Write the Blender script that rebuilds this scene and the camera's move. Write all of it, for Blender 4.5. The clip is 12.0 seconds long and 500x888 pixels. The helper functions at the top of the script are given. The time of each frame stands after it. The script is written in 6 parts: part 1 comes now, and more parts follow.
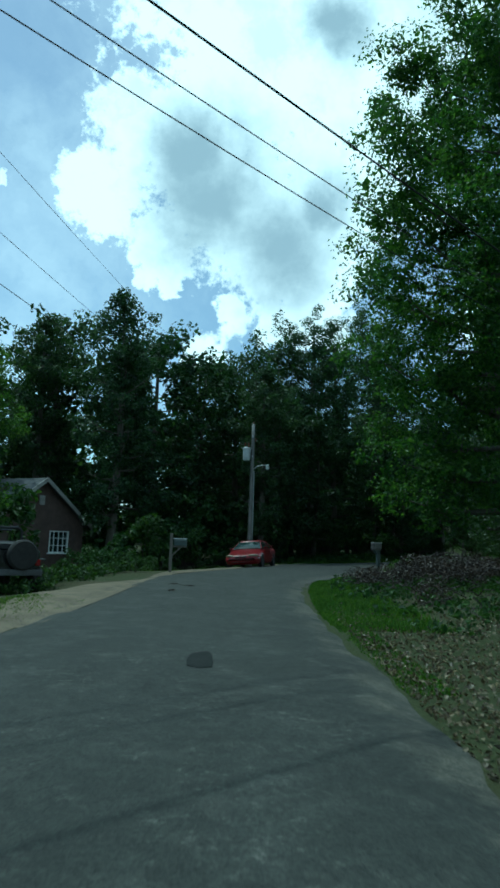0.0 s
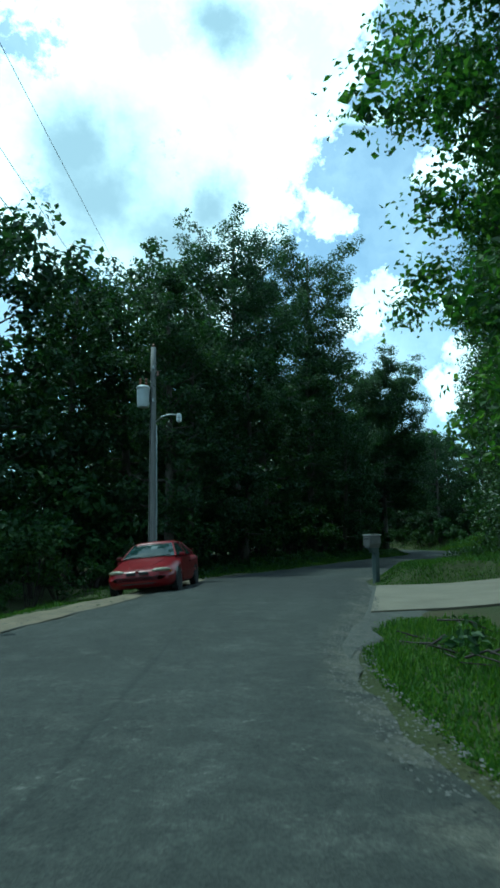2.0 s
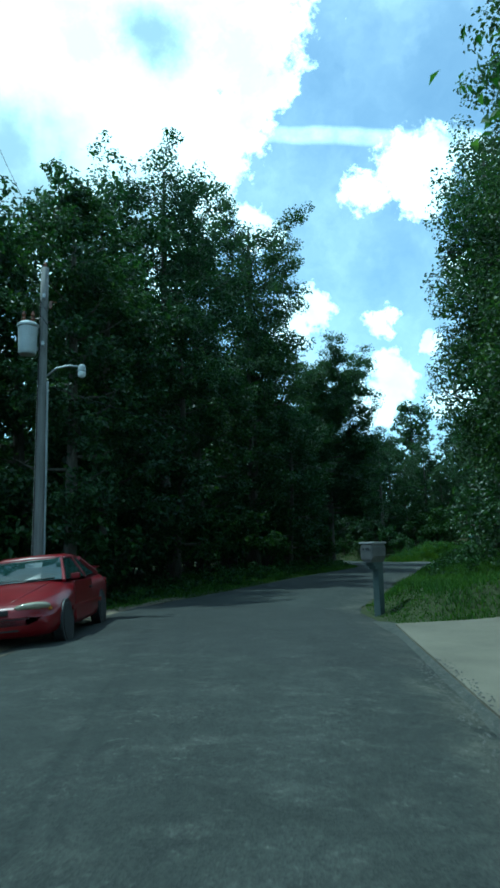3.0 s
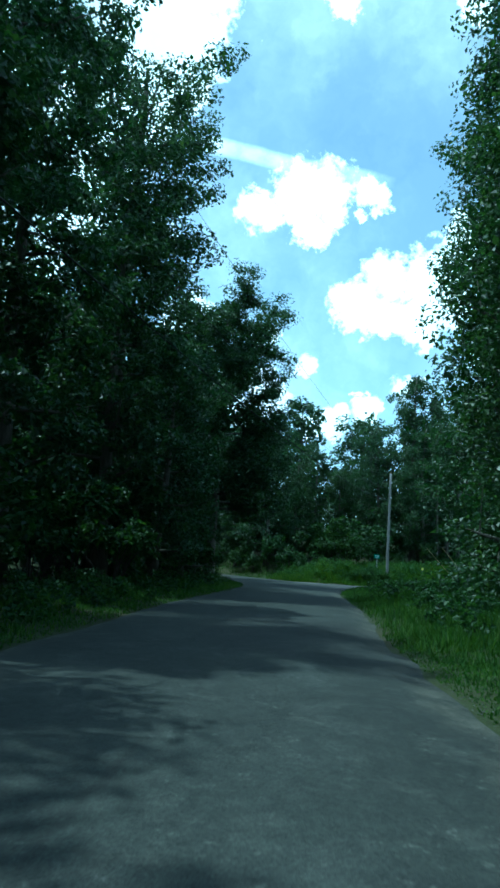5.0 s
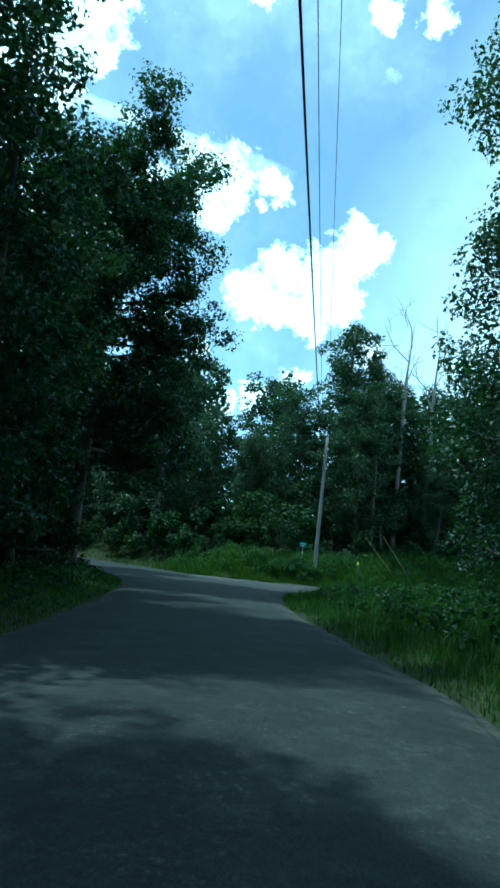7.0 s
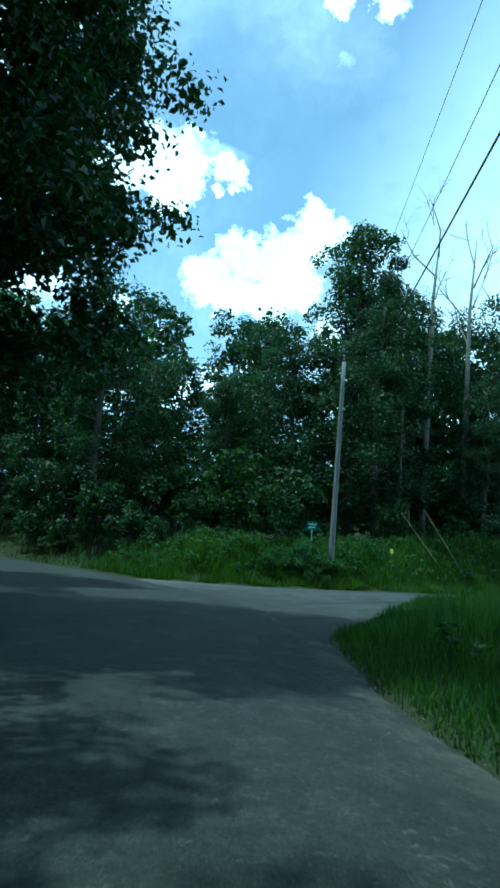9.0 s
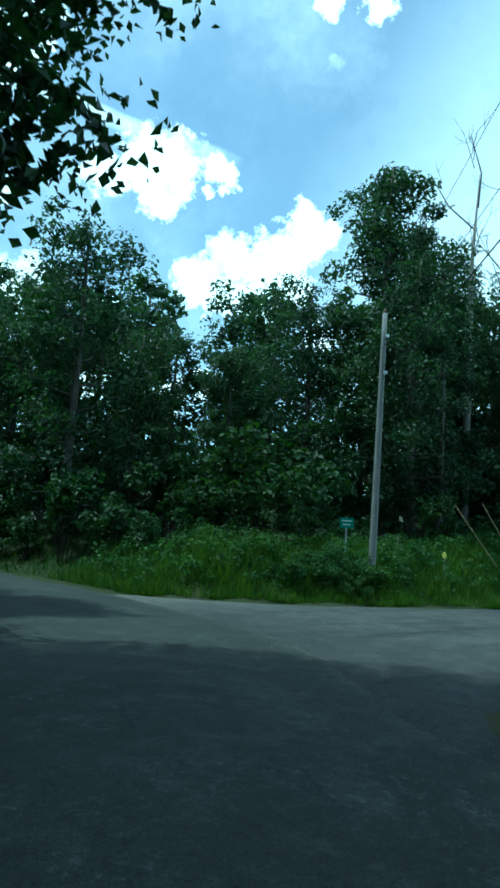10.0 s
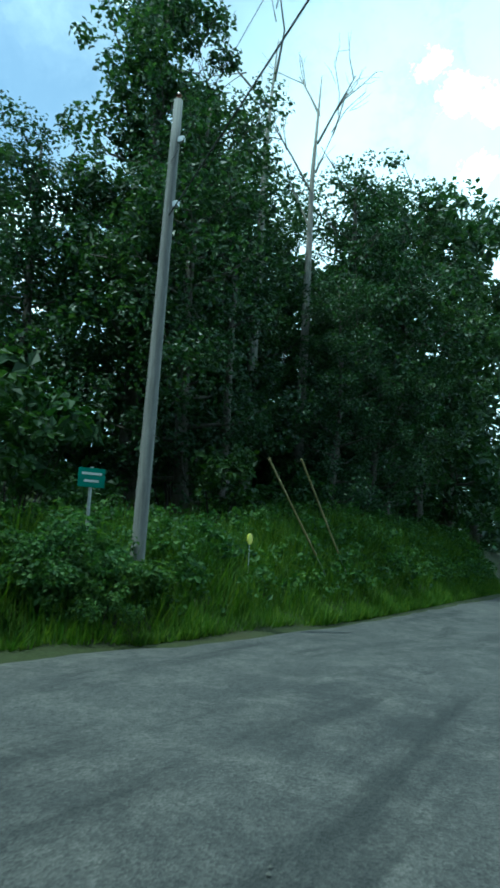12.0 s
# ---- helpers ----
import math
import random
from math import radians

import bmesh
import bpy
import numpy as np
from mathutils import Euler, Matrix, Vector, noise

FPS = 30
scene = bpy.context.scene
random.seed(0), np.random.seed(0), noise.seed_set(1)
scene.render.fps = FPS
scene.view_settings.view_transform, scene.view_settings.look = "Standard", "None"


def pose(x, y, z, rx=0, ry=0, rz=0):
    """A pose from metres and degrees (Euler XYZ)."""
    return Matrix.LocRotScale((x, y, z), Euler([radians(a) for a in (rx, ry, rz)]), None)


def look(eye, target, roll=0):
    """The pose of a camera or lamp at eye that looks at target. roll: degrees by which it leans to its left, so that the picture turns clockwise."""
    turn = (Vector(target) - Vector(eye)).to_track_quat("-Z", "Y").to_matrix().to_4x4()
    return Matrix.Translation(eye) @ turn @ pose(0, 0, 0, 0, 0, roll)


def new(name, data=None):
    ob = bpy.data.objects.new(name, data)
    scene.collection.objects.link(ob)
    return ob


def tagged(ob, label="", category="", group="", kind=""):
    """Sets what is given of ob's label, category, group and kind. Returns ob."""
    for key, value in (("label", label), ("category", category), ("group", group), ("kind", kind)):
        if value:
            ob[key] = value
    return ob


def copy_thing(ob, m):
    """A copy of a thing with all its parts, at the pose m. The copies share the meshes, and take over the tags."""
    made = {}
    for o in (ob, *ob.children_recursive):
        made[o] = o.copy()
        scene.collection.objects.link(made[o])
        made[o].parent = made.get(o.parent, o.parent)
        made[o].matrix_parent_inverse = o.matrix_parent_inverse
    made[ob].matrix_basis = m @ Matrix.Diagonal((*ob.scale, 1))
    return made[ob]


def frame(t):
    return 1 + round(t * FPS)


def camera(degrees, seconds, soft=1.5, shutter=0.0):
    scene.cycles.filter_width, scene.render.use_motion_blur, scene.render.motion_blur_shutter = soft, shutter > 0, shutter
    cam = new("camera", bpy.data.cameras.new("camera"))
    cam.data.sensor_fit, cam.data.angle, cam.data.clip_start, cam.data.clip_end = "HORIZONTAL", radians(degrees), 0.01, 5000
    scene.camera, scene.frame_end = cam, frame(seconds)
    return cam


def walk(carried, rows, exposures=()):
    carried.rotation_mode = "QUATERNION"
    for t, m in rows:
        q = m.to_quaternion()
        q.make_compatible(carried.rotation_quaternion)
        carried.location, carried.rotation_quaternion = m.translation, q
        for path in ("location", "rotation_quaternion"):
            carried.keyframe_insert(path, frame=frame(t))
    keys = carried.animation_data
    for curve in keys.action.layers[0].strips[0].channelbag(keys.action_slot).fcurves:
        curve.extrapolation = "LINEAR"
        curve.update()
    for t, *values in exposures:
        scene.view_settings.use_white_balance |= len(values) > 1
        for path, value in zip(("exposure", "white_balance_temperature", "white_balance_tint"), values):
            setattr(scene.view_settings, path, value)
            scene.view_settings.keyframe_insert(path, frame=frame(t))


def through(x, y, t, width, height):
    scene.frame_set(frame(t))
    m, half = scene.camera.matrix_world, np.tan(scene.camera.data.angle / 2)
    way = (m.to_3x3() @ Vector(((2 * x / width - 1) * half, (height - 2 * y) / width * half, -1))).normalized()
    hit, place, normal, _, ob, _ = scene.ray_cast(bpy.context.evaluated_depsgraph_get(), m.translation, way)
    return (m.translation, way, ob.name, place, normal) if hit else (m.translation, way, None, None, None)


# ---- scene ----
cam = camera(40.2, 12.0, soft=2.9, shutter=0.1)
PATH = [
    (0, (1.422, -0.077, 1.262), (1.376, 1.903, 1.544), 2.1),
    (0.5, (1.104, 4.065, 1.347), (1.109, 6.045, 1.635), 1.5),
    (1, (0.827, 8.111, 1.303), (0.893, 10.089, 1.591), 1.3),
    (1.5, (0.715, 11.724, 1.377), (0.882, 13.698, 1.652), 0.8),
    (2, (0.953, 15.819, 1.28), (1.212, 17.782, 1.562), -0.7),
    (2.5, (1.186, 19.541, 1.33), (1.538, 21.488, 1.619), -1.3),
    (3, (1.69, 23.266, 1.303), (2.157, 25.186, 1.614), -1.2),
    (3.2, (2.017, 24.774, 1.301), (2.518, 26.683, 1.622), -1.2),
    (4.8, (5.058, 36.634, 1.321), (5.863, 38.436, 1.642), 2.8),
    (5, (5.757, 38.037, 1.268), (6.582, 39.826, 1.607), 3.7),
    (5.5, (7.125, 41.903, 1.403), (8.029, 43.651, 1.76), 3.8),
    (6, (8.852, 45.375, 1.32), (9.842, 47.078, 1.661), 4.4),
    (6.5, (10.357, 48.574, 1.368), (11.415, 50.235, 1.716), 5.4),
    (7, (11.641, 51.169, 1.362), (12.762, 52.794, 1.682), 6.1),
    (7.2, (12.332, 52.191, 1.385), (13.472, 53.803, 1.705), 5.6),
    (8.8, (18.514, 61.993, 1.385), (19.728, 63.555, 1.673), 4.2),
    (9, (19.348, 63.071, 1.392), (20.564, 64.632, 1.684), 4.3),
    (9.5, (20.938, 65.781, 1.403), (22.162, 67.333, 1.702), 3.9),
    (10, (22.5, 68.21, 1.387), (23.736, 69.755, 1.685), 4.0),
    (10.5, (23.962, 70.332, 1.39), (25.251, 71.833, 1.684), 3.9),
    (11, (25.589, 72.159, 1.376), (26.997, 73.549, 1.668), 3.4),
    (11.5, (27.322, 73.722, 1.419), (28.894, 74.929, 1.69), 3.6),
    (11.7, (28.209, 74.326, 1.393), (29.843, 75.446, 1.671), 3.4),
    (12, (29.566, 75.177, 1.347), (31.305, 76.116, 1.653), 3.2),
]
walk(cam, [(t, look(eye, target, roll)) for t, eye, target, roll in PATH], exposures=[(0, -0.5, 4950, -25), (0.8, -0.4, 4950, -25), (1.6, -0.14, 4950, -26), (2.5, -0.02, 4750, -26), (4.5, 0.26, 4450, -27), (7.5, 0.15, 4400, -28), (9.5, 0.1, 4480, -30), (10.4, 0.13, 4650, -32), (11.0, 0.16, 4750, -31), (11.5, 0.22, 4850, -29), (12, 0.28, 4980, -26)])


# ---- world, sun and exposure ----
SUN_AZ = (-0.80, 0.60)          # horizontal way towards the sun
SUN_EL = 67.0

def sky_world():
    w = bpy.data.worlds.new("summer_sky")
    scene.world = w
    w.use_nodes = True
    nt = w.node_tree
    nt.nodes.clear()
    N, L = nt.nodes.new, nt.links.new

    def mth(op, a, b=None, c=None, clamp=False):
        n = N("ShaderNodeMath")
        n.operation, n.use_clamp = op, clamp
        for i, v in enumerate((a, b, c)):
            if v is None:
                continue
            if isinstance(v, (int, float)):
                n.inputs[i].default_value = v
            else:
                L(v, n.inputs[i])
        return n.outputs[0]

    def ramp(v, a, b, lo=0.0, hi=1.0):
        n = N("ShaderNodeMapRange")
        n.interpolation_type = "SMOOTHSTEP"
        L(v, n.inputs[0])
        for i, k in enumerate((a, b, lo, hi)):
            n.inputs[i + 1].default_value = k
        return n.outputs[0]

    tc = N("ShaderNodeTexCoord")
    way = tc.outputs["Generated"]

    def noise_of(scale, detail, vec=way, rough=0.6):
        n = N("ShaderNodeTexNoise")
        n.inputs["Scale"].default_value, n.inputs["Detail"].default_value = scale, detail
        n.inputs["Roughness"].default_value = rough
        L(vec, n.inputs["Vector"])
        return n

    # bend the directions a little so that the cloud edges billow
    nz = noise_of(9.0, 5.0)
    sub = N("ShaderNodeVectorMath"); sub.operation = "SUBTRACT"
    L(nz.outputs["Color"], sub.inputs[0]); sub.inputs[1].default_value = (0.5, 0.5, 0.5)
    mad = N("ShaderNodeVectorMath"); mad.operation = "MULTIPLY_ADD"
    L(sub.outputs[0], mad.inputs[0]); mad.inputs[1].default_value = (0.050, 0.050, 0.050); L(way, mad.inputs[2])
    nz2 = noise_of(38.0, 6.0)
    sub2 = N("ShaderNodeVectorMath"); sub2.operation = "SUBTRACT"
    L(nz2.outputs["Color"], sub2.inputs[0]); sub2.inputs[1].default_value = (0.5, 0.5, 0.5)
    mad2 = N("ShaderNodeVectorMath"); mad2.operation = "MULTIPLY_ADD"
    L(sub2.outputs[0], mad2.inputs[0]); mad2.inputs[1].default_value = (0.042, 0.042, 0.042); L(mad.outputs[0], mad2.inputs[2])
    bent = mad2.outputs[0]

    def puffs(rows, soft):
        total = None
        for x, y, z, r in rows:
            d = N("ShaderNodeVectorMath"); d.operation = "DISTANCE"
            L(bent, d.inputs[0]); d.inputs[1].default_value = (x, y, z)
            v = mth("MULTIPLY_ADD", d.outputs["Value"], -1.0 / r, 1.0)
            total = v if total is None else mth("SMOOTH_MAX", total, v, soft)
        return total

    big = puffs([(-0.187, 0.820, 0.540, 0.056), (-0.228, 0.861, 0.455, 0.056), (-0.151, 0.904, 0.400, 0.050), (-0.119, 0.843, 0.524, 0.084),
                 (-0.065, 0.886, 0.460, 0.090), (0.007, 0.910, 0.415, 0.092), (-0.044, 0.814, 0.579, 0.104), (0.074, 0.815, 0.575, 0.108),
                 (0.089, 0.875, 0.475, 0.098), (0.048, 0.921, 0.387, 0.078), (-0.052, 0.768, 0.639, 0.088), (0.067, 0.945, 0.321, 0.052),
                 (-0.033, 0.705, 0.708, 0.170), (0.150, 0.722, 0.675, 0.110)], 0.12)
    fringe = puffs([(-0.050, 0.945, 0.322, 0.034), (0.011, 0.952, 0.305, 0.037), (-0.090, 0.960, 0.266, 0.037), (-0.143, 0.923, 0.357, 0.021),
                    (-0.181, 0.915, 0.362, 0.016), (-0.351, 0.821, 0.450, 0.014), (0.169, 0.756, 0.632, 0.050), (0.185, 0.807, 0.560, 0.056),
                    (0.225, 0.779, 0.585, 0.031), (0.159, 0.839, 0.521, 0.052), (0.223, 0.867, 0.446, 0.037), (0.246, 0.866, 0.434, 0.021)], 0.08)
    low = puffs([(0.305, 0.890, 0.339, 0.038), (0.282, 0.909, 0.307, 0.034), (0.403, 0.858, 0.319, 0.024), (0.422, 0.875, 0.239, 0.040),
                 (0.403, 0.893, 0.202, 0.037), (0.510, 0.836, 0.204, 0.030), (0.486, 0.851, 0.198, 0.022), (0.548, 0.806, 0.223, 0.024),
                 (0.589, 0.767, 0.254, 0.021), (0.660, 0.688, 0.302, 0.024), (0.536, 0.806, 0.251, 0.008), (0.467, 0.837, 0.285, 0.016)], 0.08)
    twin = puffs([(0.366, 0.798, 0.478, 0.034), (0.405, 0.767, 0.499, 0.047), (0.437, 0.745, 0.505, 0.039), (0.427, 0.776, 0.464, 0.031),
                  (0.483, 0.714, 0.507, 0.018), (0.501, 0.705, 0.501, 0.019), (0.487, 0.729, 0.481, 0.010), (0.235, 0.768, 0.595, 0.024),
                  (0.197, 0.782, 0.592, 0.035), (0.180, 0.817, 0.548, 0.042)], 0.06)
    tower = puffs([(0.508, 0.778, 0.370, 0.037), (0.532, 0.746, 0.400, 0.038), (0.543, 0.762, 0.353, 0.034), (0.582, 0.734, 0.351, 0.042),
                   (0.584, 0.709, 0.395, 0.049), (0.606, 0.672, 0.426, 0.036), (0.595, 0.662, 0.456, 0.022), (0.615, 0.700, 0.362, 0.037),
                   (0.630, 0.643, 0.435, 0.020), (0.598, 0.733, 0.325, 0.021)], 0.06)
    more = puffs([(0.380, 0.628, 0.679, 0.022), (0.506, 0.544, 0.669, 0.024), (0.550, 0.504, 0.666, 0.022), (0.772, 0.184, 0.608, 0.023),
                  (0.801, 0.158, 0.578, 0.030), (0.814, 0.130, 0.566, 0.028), (0.855, 0.147, 0.497, 0.029)], 0.06)
    faint = puffs([(0.556, 0.559, 0.615, 0.020), (0.709, 0.322, 0.627, 0.019), (0.726, 0.265, 0.635, 0.014)], 0.06)
    cover = mth("MAXIMUM", mth("MAXIMUM", mth("MAXIMUM", mth("ADD", big, 0.18), fringe), mth("MAXIMUM", twin, more)), mth("MAXIMUM", low, tower))
    fine = noise_of(34.0, 9.0, way, 0.64).outputs["Fac"]
    mid = noise_of(7.0, 4.0, way, 0.55).outputs["Fac"]
    grain = noise_of(85.0, 8.0, way, 0.62).outputs["Fac"]
    dense = mth("ADD", mth("ADD", cover, mth("MULTIPLY_ADD", fine, 1.5, -0.64)), mth("MULTIPLY_ADD", grain, 0.9, -0.45))
    sharp = ramp(dense, -0.05, 0.42)
    haze = mth("MULTIPLY", ramp(mth("ADD", faint, mth("MULTIPLY_ADD", fine, 2.4, -1.2)), -0.2, 0.9), 0.4)
    # other fair-weather clouds over the rest of the sky, behind and beside the road
    sep = N("ShaderNodeSeparateXYZ"); L(way, sep.inputs[0])
    behind = ramp(sep.outputs["Y"], 0.05, -0.25)
    other = mth("MULTIPLY", ramp(noise_of(3.2, 9.0, way, 0.6).outputs["Fac"], 0.52, 0.62), behind)
    # thin high veil and the streak of cirrus
    veil = mth("MULTIPLY", ramp(noise_of(2.3, 6.0, bent, 0.6).outputs["Fac"], 0.40, 0.75, 0.25, 1.0), 0.48)
    a, b = Vector((0.277, 0.791, 0.546)), Vector((0.549, 0.670, 0.499))
    nrm = a.cross(b).normalized()
    dt = N("ShaderNodeVectorMath"); dt.operation = "DOT_PRODUCT"
    L(way, dt.inputs[0]); dt.inputs[1].default_value = nrm
    off = mth("ABSOLUTE", mth("ADD", dt.outputs["Value"], mth("MULTIPLY_ADD", mid, 0.016, -0.008)))
    along = N("ShaderNodeVectorMath"); along.operation = "DOT_PRODUCT"
    L(way, along.inputs[0]); along.inputs[1].default_value = (b - a).normalized()
    span = mth("MULTIPLY", ramp(along.outputs["Value"], -0.42, -0.32), ramp(along.outputs["Value"], 0.14, 0.02))
    streak = mth("MULTIPLY", mth("MULTIPLY", ramp(off, 0.017, 0.004), span), mth("MULTIPLY_ADD", fine, 0.9, 0.1))
    veil = mth("MAXIMUM", veil, mth("MULTIPLY", ramp(sep.outputs["X"], 0.46, 0.86), mth("MULTIPLY_ADD", mid, 0.40, 0.44)))
    thick = mth("MAXIMUM", mth("MAXIMUM", mth("MAXIMUM", sharp, haze), other), mth("MAXIMUM", veil, streak), clamp=True)

    sky = N("ShaderNodeTexSky")
    sky.sky_type, sky.sun_disc = "NISHITA", False
    sky.sun_elevation = radians(SUN_EL)
    sky.sun_rotation = math.atan2(SUN_AZ[0], SUN_AZ[1])
    sky.altitude, sky.air_density, sky.dust_density, sky.ozone_density = 200.0, 1.0, 1.2, 1.5
    # cloud white with grey thick cores
    heart = puffs([(-0.073, 0.882, 0.466, 0.105), (0.007, 0.910, 0.415, 0.105), (-0.111, 0.851, 0.513, 0.075), (0.060, 0.891, 0.449, 0.060), (0.075, 0.769, 0.635, 0.050)], 0.2)
    core = mth("MULTIPLY", ramp(mth("ADD", heart, mth("MULTIPLY_ADD", noise_of(6.0, 7.0, way, 0.6).outputs["Fac"], 1.6, -0.8)), -0.35, 0.85), 0.92)
    shade = ramp(mth("ADD", noise_of(11.0, 5.0, bent, 0.6).outputs["Fac"], mth("MULTIPLY", sharp, 0.06)), 0.50, 0.72, 0.0, 0.28)
    core = mth("MAXIMUM", core, shade)
    tone = N("ShaderNodeMix"); tone.data_type = "RGBA"
    L(core, tone.inputs[0])
    tone.inputs[6].default_value = (11.5, 11.8, 12.2, 1)
    tone.inputs[7].default_value = (3.5, 4.1, 4.8, 1)
    mix = N("ShaderNodeMix"); mix.data_type = "RGBA"
    L(thick, mix.inputs[0]); L(sky.outputs[0], mix.inputs[6]); L(tone.outputs[2], mix.inputs[7])
    bg, out = N("ShaderNodeBackground"), N("ShaderNodeOutputWorld")
    L(mix.outputs[2], bg.inputs["Color"]); L(bg.outputs[0], out.inputs[0])
    bg.inputs["Strength"].default_value = SKY_STRENGTH
    w.cycles.sampling_method = "MANUAL"
    w.cycles.sample_map_resolution = 512


SKY_STRENGTH = 0.15
sky_world()
sun_data = bpy.data.lights.new("sun", "SUN")
sun_data.energy, sun_data.angle, sun_data.color = 3.3, radians(0.75), (1.0, 0.95, 0.86)
sun = new("sun", sun_data)
h = math.cos(radians(SUN_EL)) / math.hypot(*SUN_AZ)
sun.matrix_world = look((SUN_AZ[0] * h * 60, SUN_AZ[1] * h * 60 + 40, 60 * math.sin(radians(SUN_EL))), (0, 40, 0))


# ---- materials ----
def material(name):
    m = bpy.data.materials.new(name)
    m.use_nodes = True
    nt = m.node_tree
    return m, nt, nt.nodes["Principled BSDF"]


def tex(nt, scale, detail=6.0, rough=0.6, coord="Object", kind="ShaderNodeTexNoise", stretch=None):
    tc, t = nt.nodes.new("ShaderNodeTexCoord"), nt.nodes.new(kind)
    src = tc.outputs[coord]
    if stretch:
        mp = nt.nodes.new("ShaderNodeMapping")
        mp.inputs["Scale"].default_value = stretch
        nt.links.new(src, mp.inputs["Vector"])
        src = mp.outputs[0]
    nt.links.new(src, t.inputs["Vector"])
    t.inputs["Scale"].default_value = scale
    if kind == "ShaderNodeTexNoise":
        t.inputs["Detail"].default_value, t.inputs["Roughness"].default_value = detail, rough
    return t


def ramp_of(nt, fac, stops):
    r = nt.nodes.new("ShaderNodeValToRGB")
    els = r.color_ramp.elements
    while len(els) < len(stops):
        els.new(0.5)
    for e, (p, c) in zip(els, stops):
        e.position, e.color = p, (*c, 1)
    nt.links.new(fac, r.inputs[0])
    return r.outputs["Color"]


def blend(nt, fac, a, b, mode="MIX"):
    n = nt.nodes.new("ShaderNodeMix")
    n.data_type, n.blend_type = "RGBA", mode
    for i, v in ((0, fac), (6, a), (7, b)):
        if isinstance(v, (int, float)):
            n.inputs[i].default_value = v
        elif isinstance(v, tuple):
            n.inputs[i].default_value = (*v, 1)
        else:
            nt.links.new(v, n.inputs[i])
    return n.outputs[2]


def bump(nt, bs, height, strength=0.4, dist=0.02):
    b = nt.nodes.new("ShaderNodeBump")
    b.inputs["Strength"].default_value, b.inputs["Distance"].default_value = strength, dist
    nt.links.new(height, b.inputs["Height"])
    nt.links.new(b.outputs[0], bs.inputs["Normal"])


def surface(name, c1, c2, scale=6.0, rough=0.7, metal=0.0, fine=60.0, relief=0.25, stretch=None, c3=None, coat=0.0):
    """A two-scale weathered surface: broad tone from c1 to c2, fine grain, relief."""
    m, nt, bs = material(name)
    a, f = tex(nt, scale, stretch=stretch), tex(nt, fine, 4.0, stretch=stretch)
    stops = [(0.3, c1), (0.7, c2)] + ([(0.85, c3)] if c3 else [])
    col = ramp_of(nt, a.outputs["Fac"], stops)
    grain = ramp_of(nt, f.outputs["Fac"], [(0.25, (0.78, 0.78, 0.78)), (0.75, (1.1, 1.1, 1.1))])
    nt.links.new(blend(nt, 1.0, col, grain, "MULTIPLY"), bs.inputs["Base Color"])
    bs.inputs["Roughness"].default_value, bs.inputs["Metallic"].default_value = rough, metal
    bs.inputs["Coat Weight"].default_value = coat
    if relief:
        bump(nt, bs, f.outputs["Fac"], relief, 0.01)
    return m


def leaf_material(name, dark, mid_c, light, through=0.35, gloss=0.47, shine=0.4):
    m, nt, bs = material(name)
    geo = nt.nodes.new("ShaderNodeNewGeometry")
    info = nt.nodes.new("ShaderNodeObjectInfo")
    big = tex(nt, 0.45, 3.0)
    col = ramp_of(nt, geo.outputs["Random Per Island"], [(0.0, dark), (0.55, mid_c), (1.0, light)])
    tone = ramp_of(nt, big.outputs["Fac"], [(0.3, (0.72, 0.78, 0.80)), (0.7, (1.2, 1.12, 0.95))])
    col = blend(nt, 1.0, col, tone, "MULTIPLY")
    each = ramp_of(nt, info.outputs["Random"], [(0.0, (0.85, 0.92, 0.95)), (1.0, (1.12, 1.05, 0.9))])
    col = blend(nt, 1.0, col, each, "MULTIPLY")
    nt.links.new(col, bs.inputs["Base Color"])
    bs.inputs["Roughness"].default_value, bs.inputs["Specular IOR Level"].default_value = gloss, shine
    tr = nt.nodes.new("ShaderNodeBsdfTranslucent")
    nt.links.new(blend(nt, 1.0, col, (1.25, 1.35, 0.55), "MULTIPLY"), tr.inputs["Color"])
    mx = nt.nodes.new("ShaderNodeMixShader")
    mx.inputs[0].default_value = through
    nt.links.new(bs.outputs[0], mx.inputs[1]); nt.links.new(tr.outputs[0], mx.inputs[2])
    nt.links.new(mx.outputs[0], nt.nodes["Material Output"].inputs["Surface"])
    return m


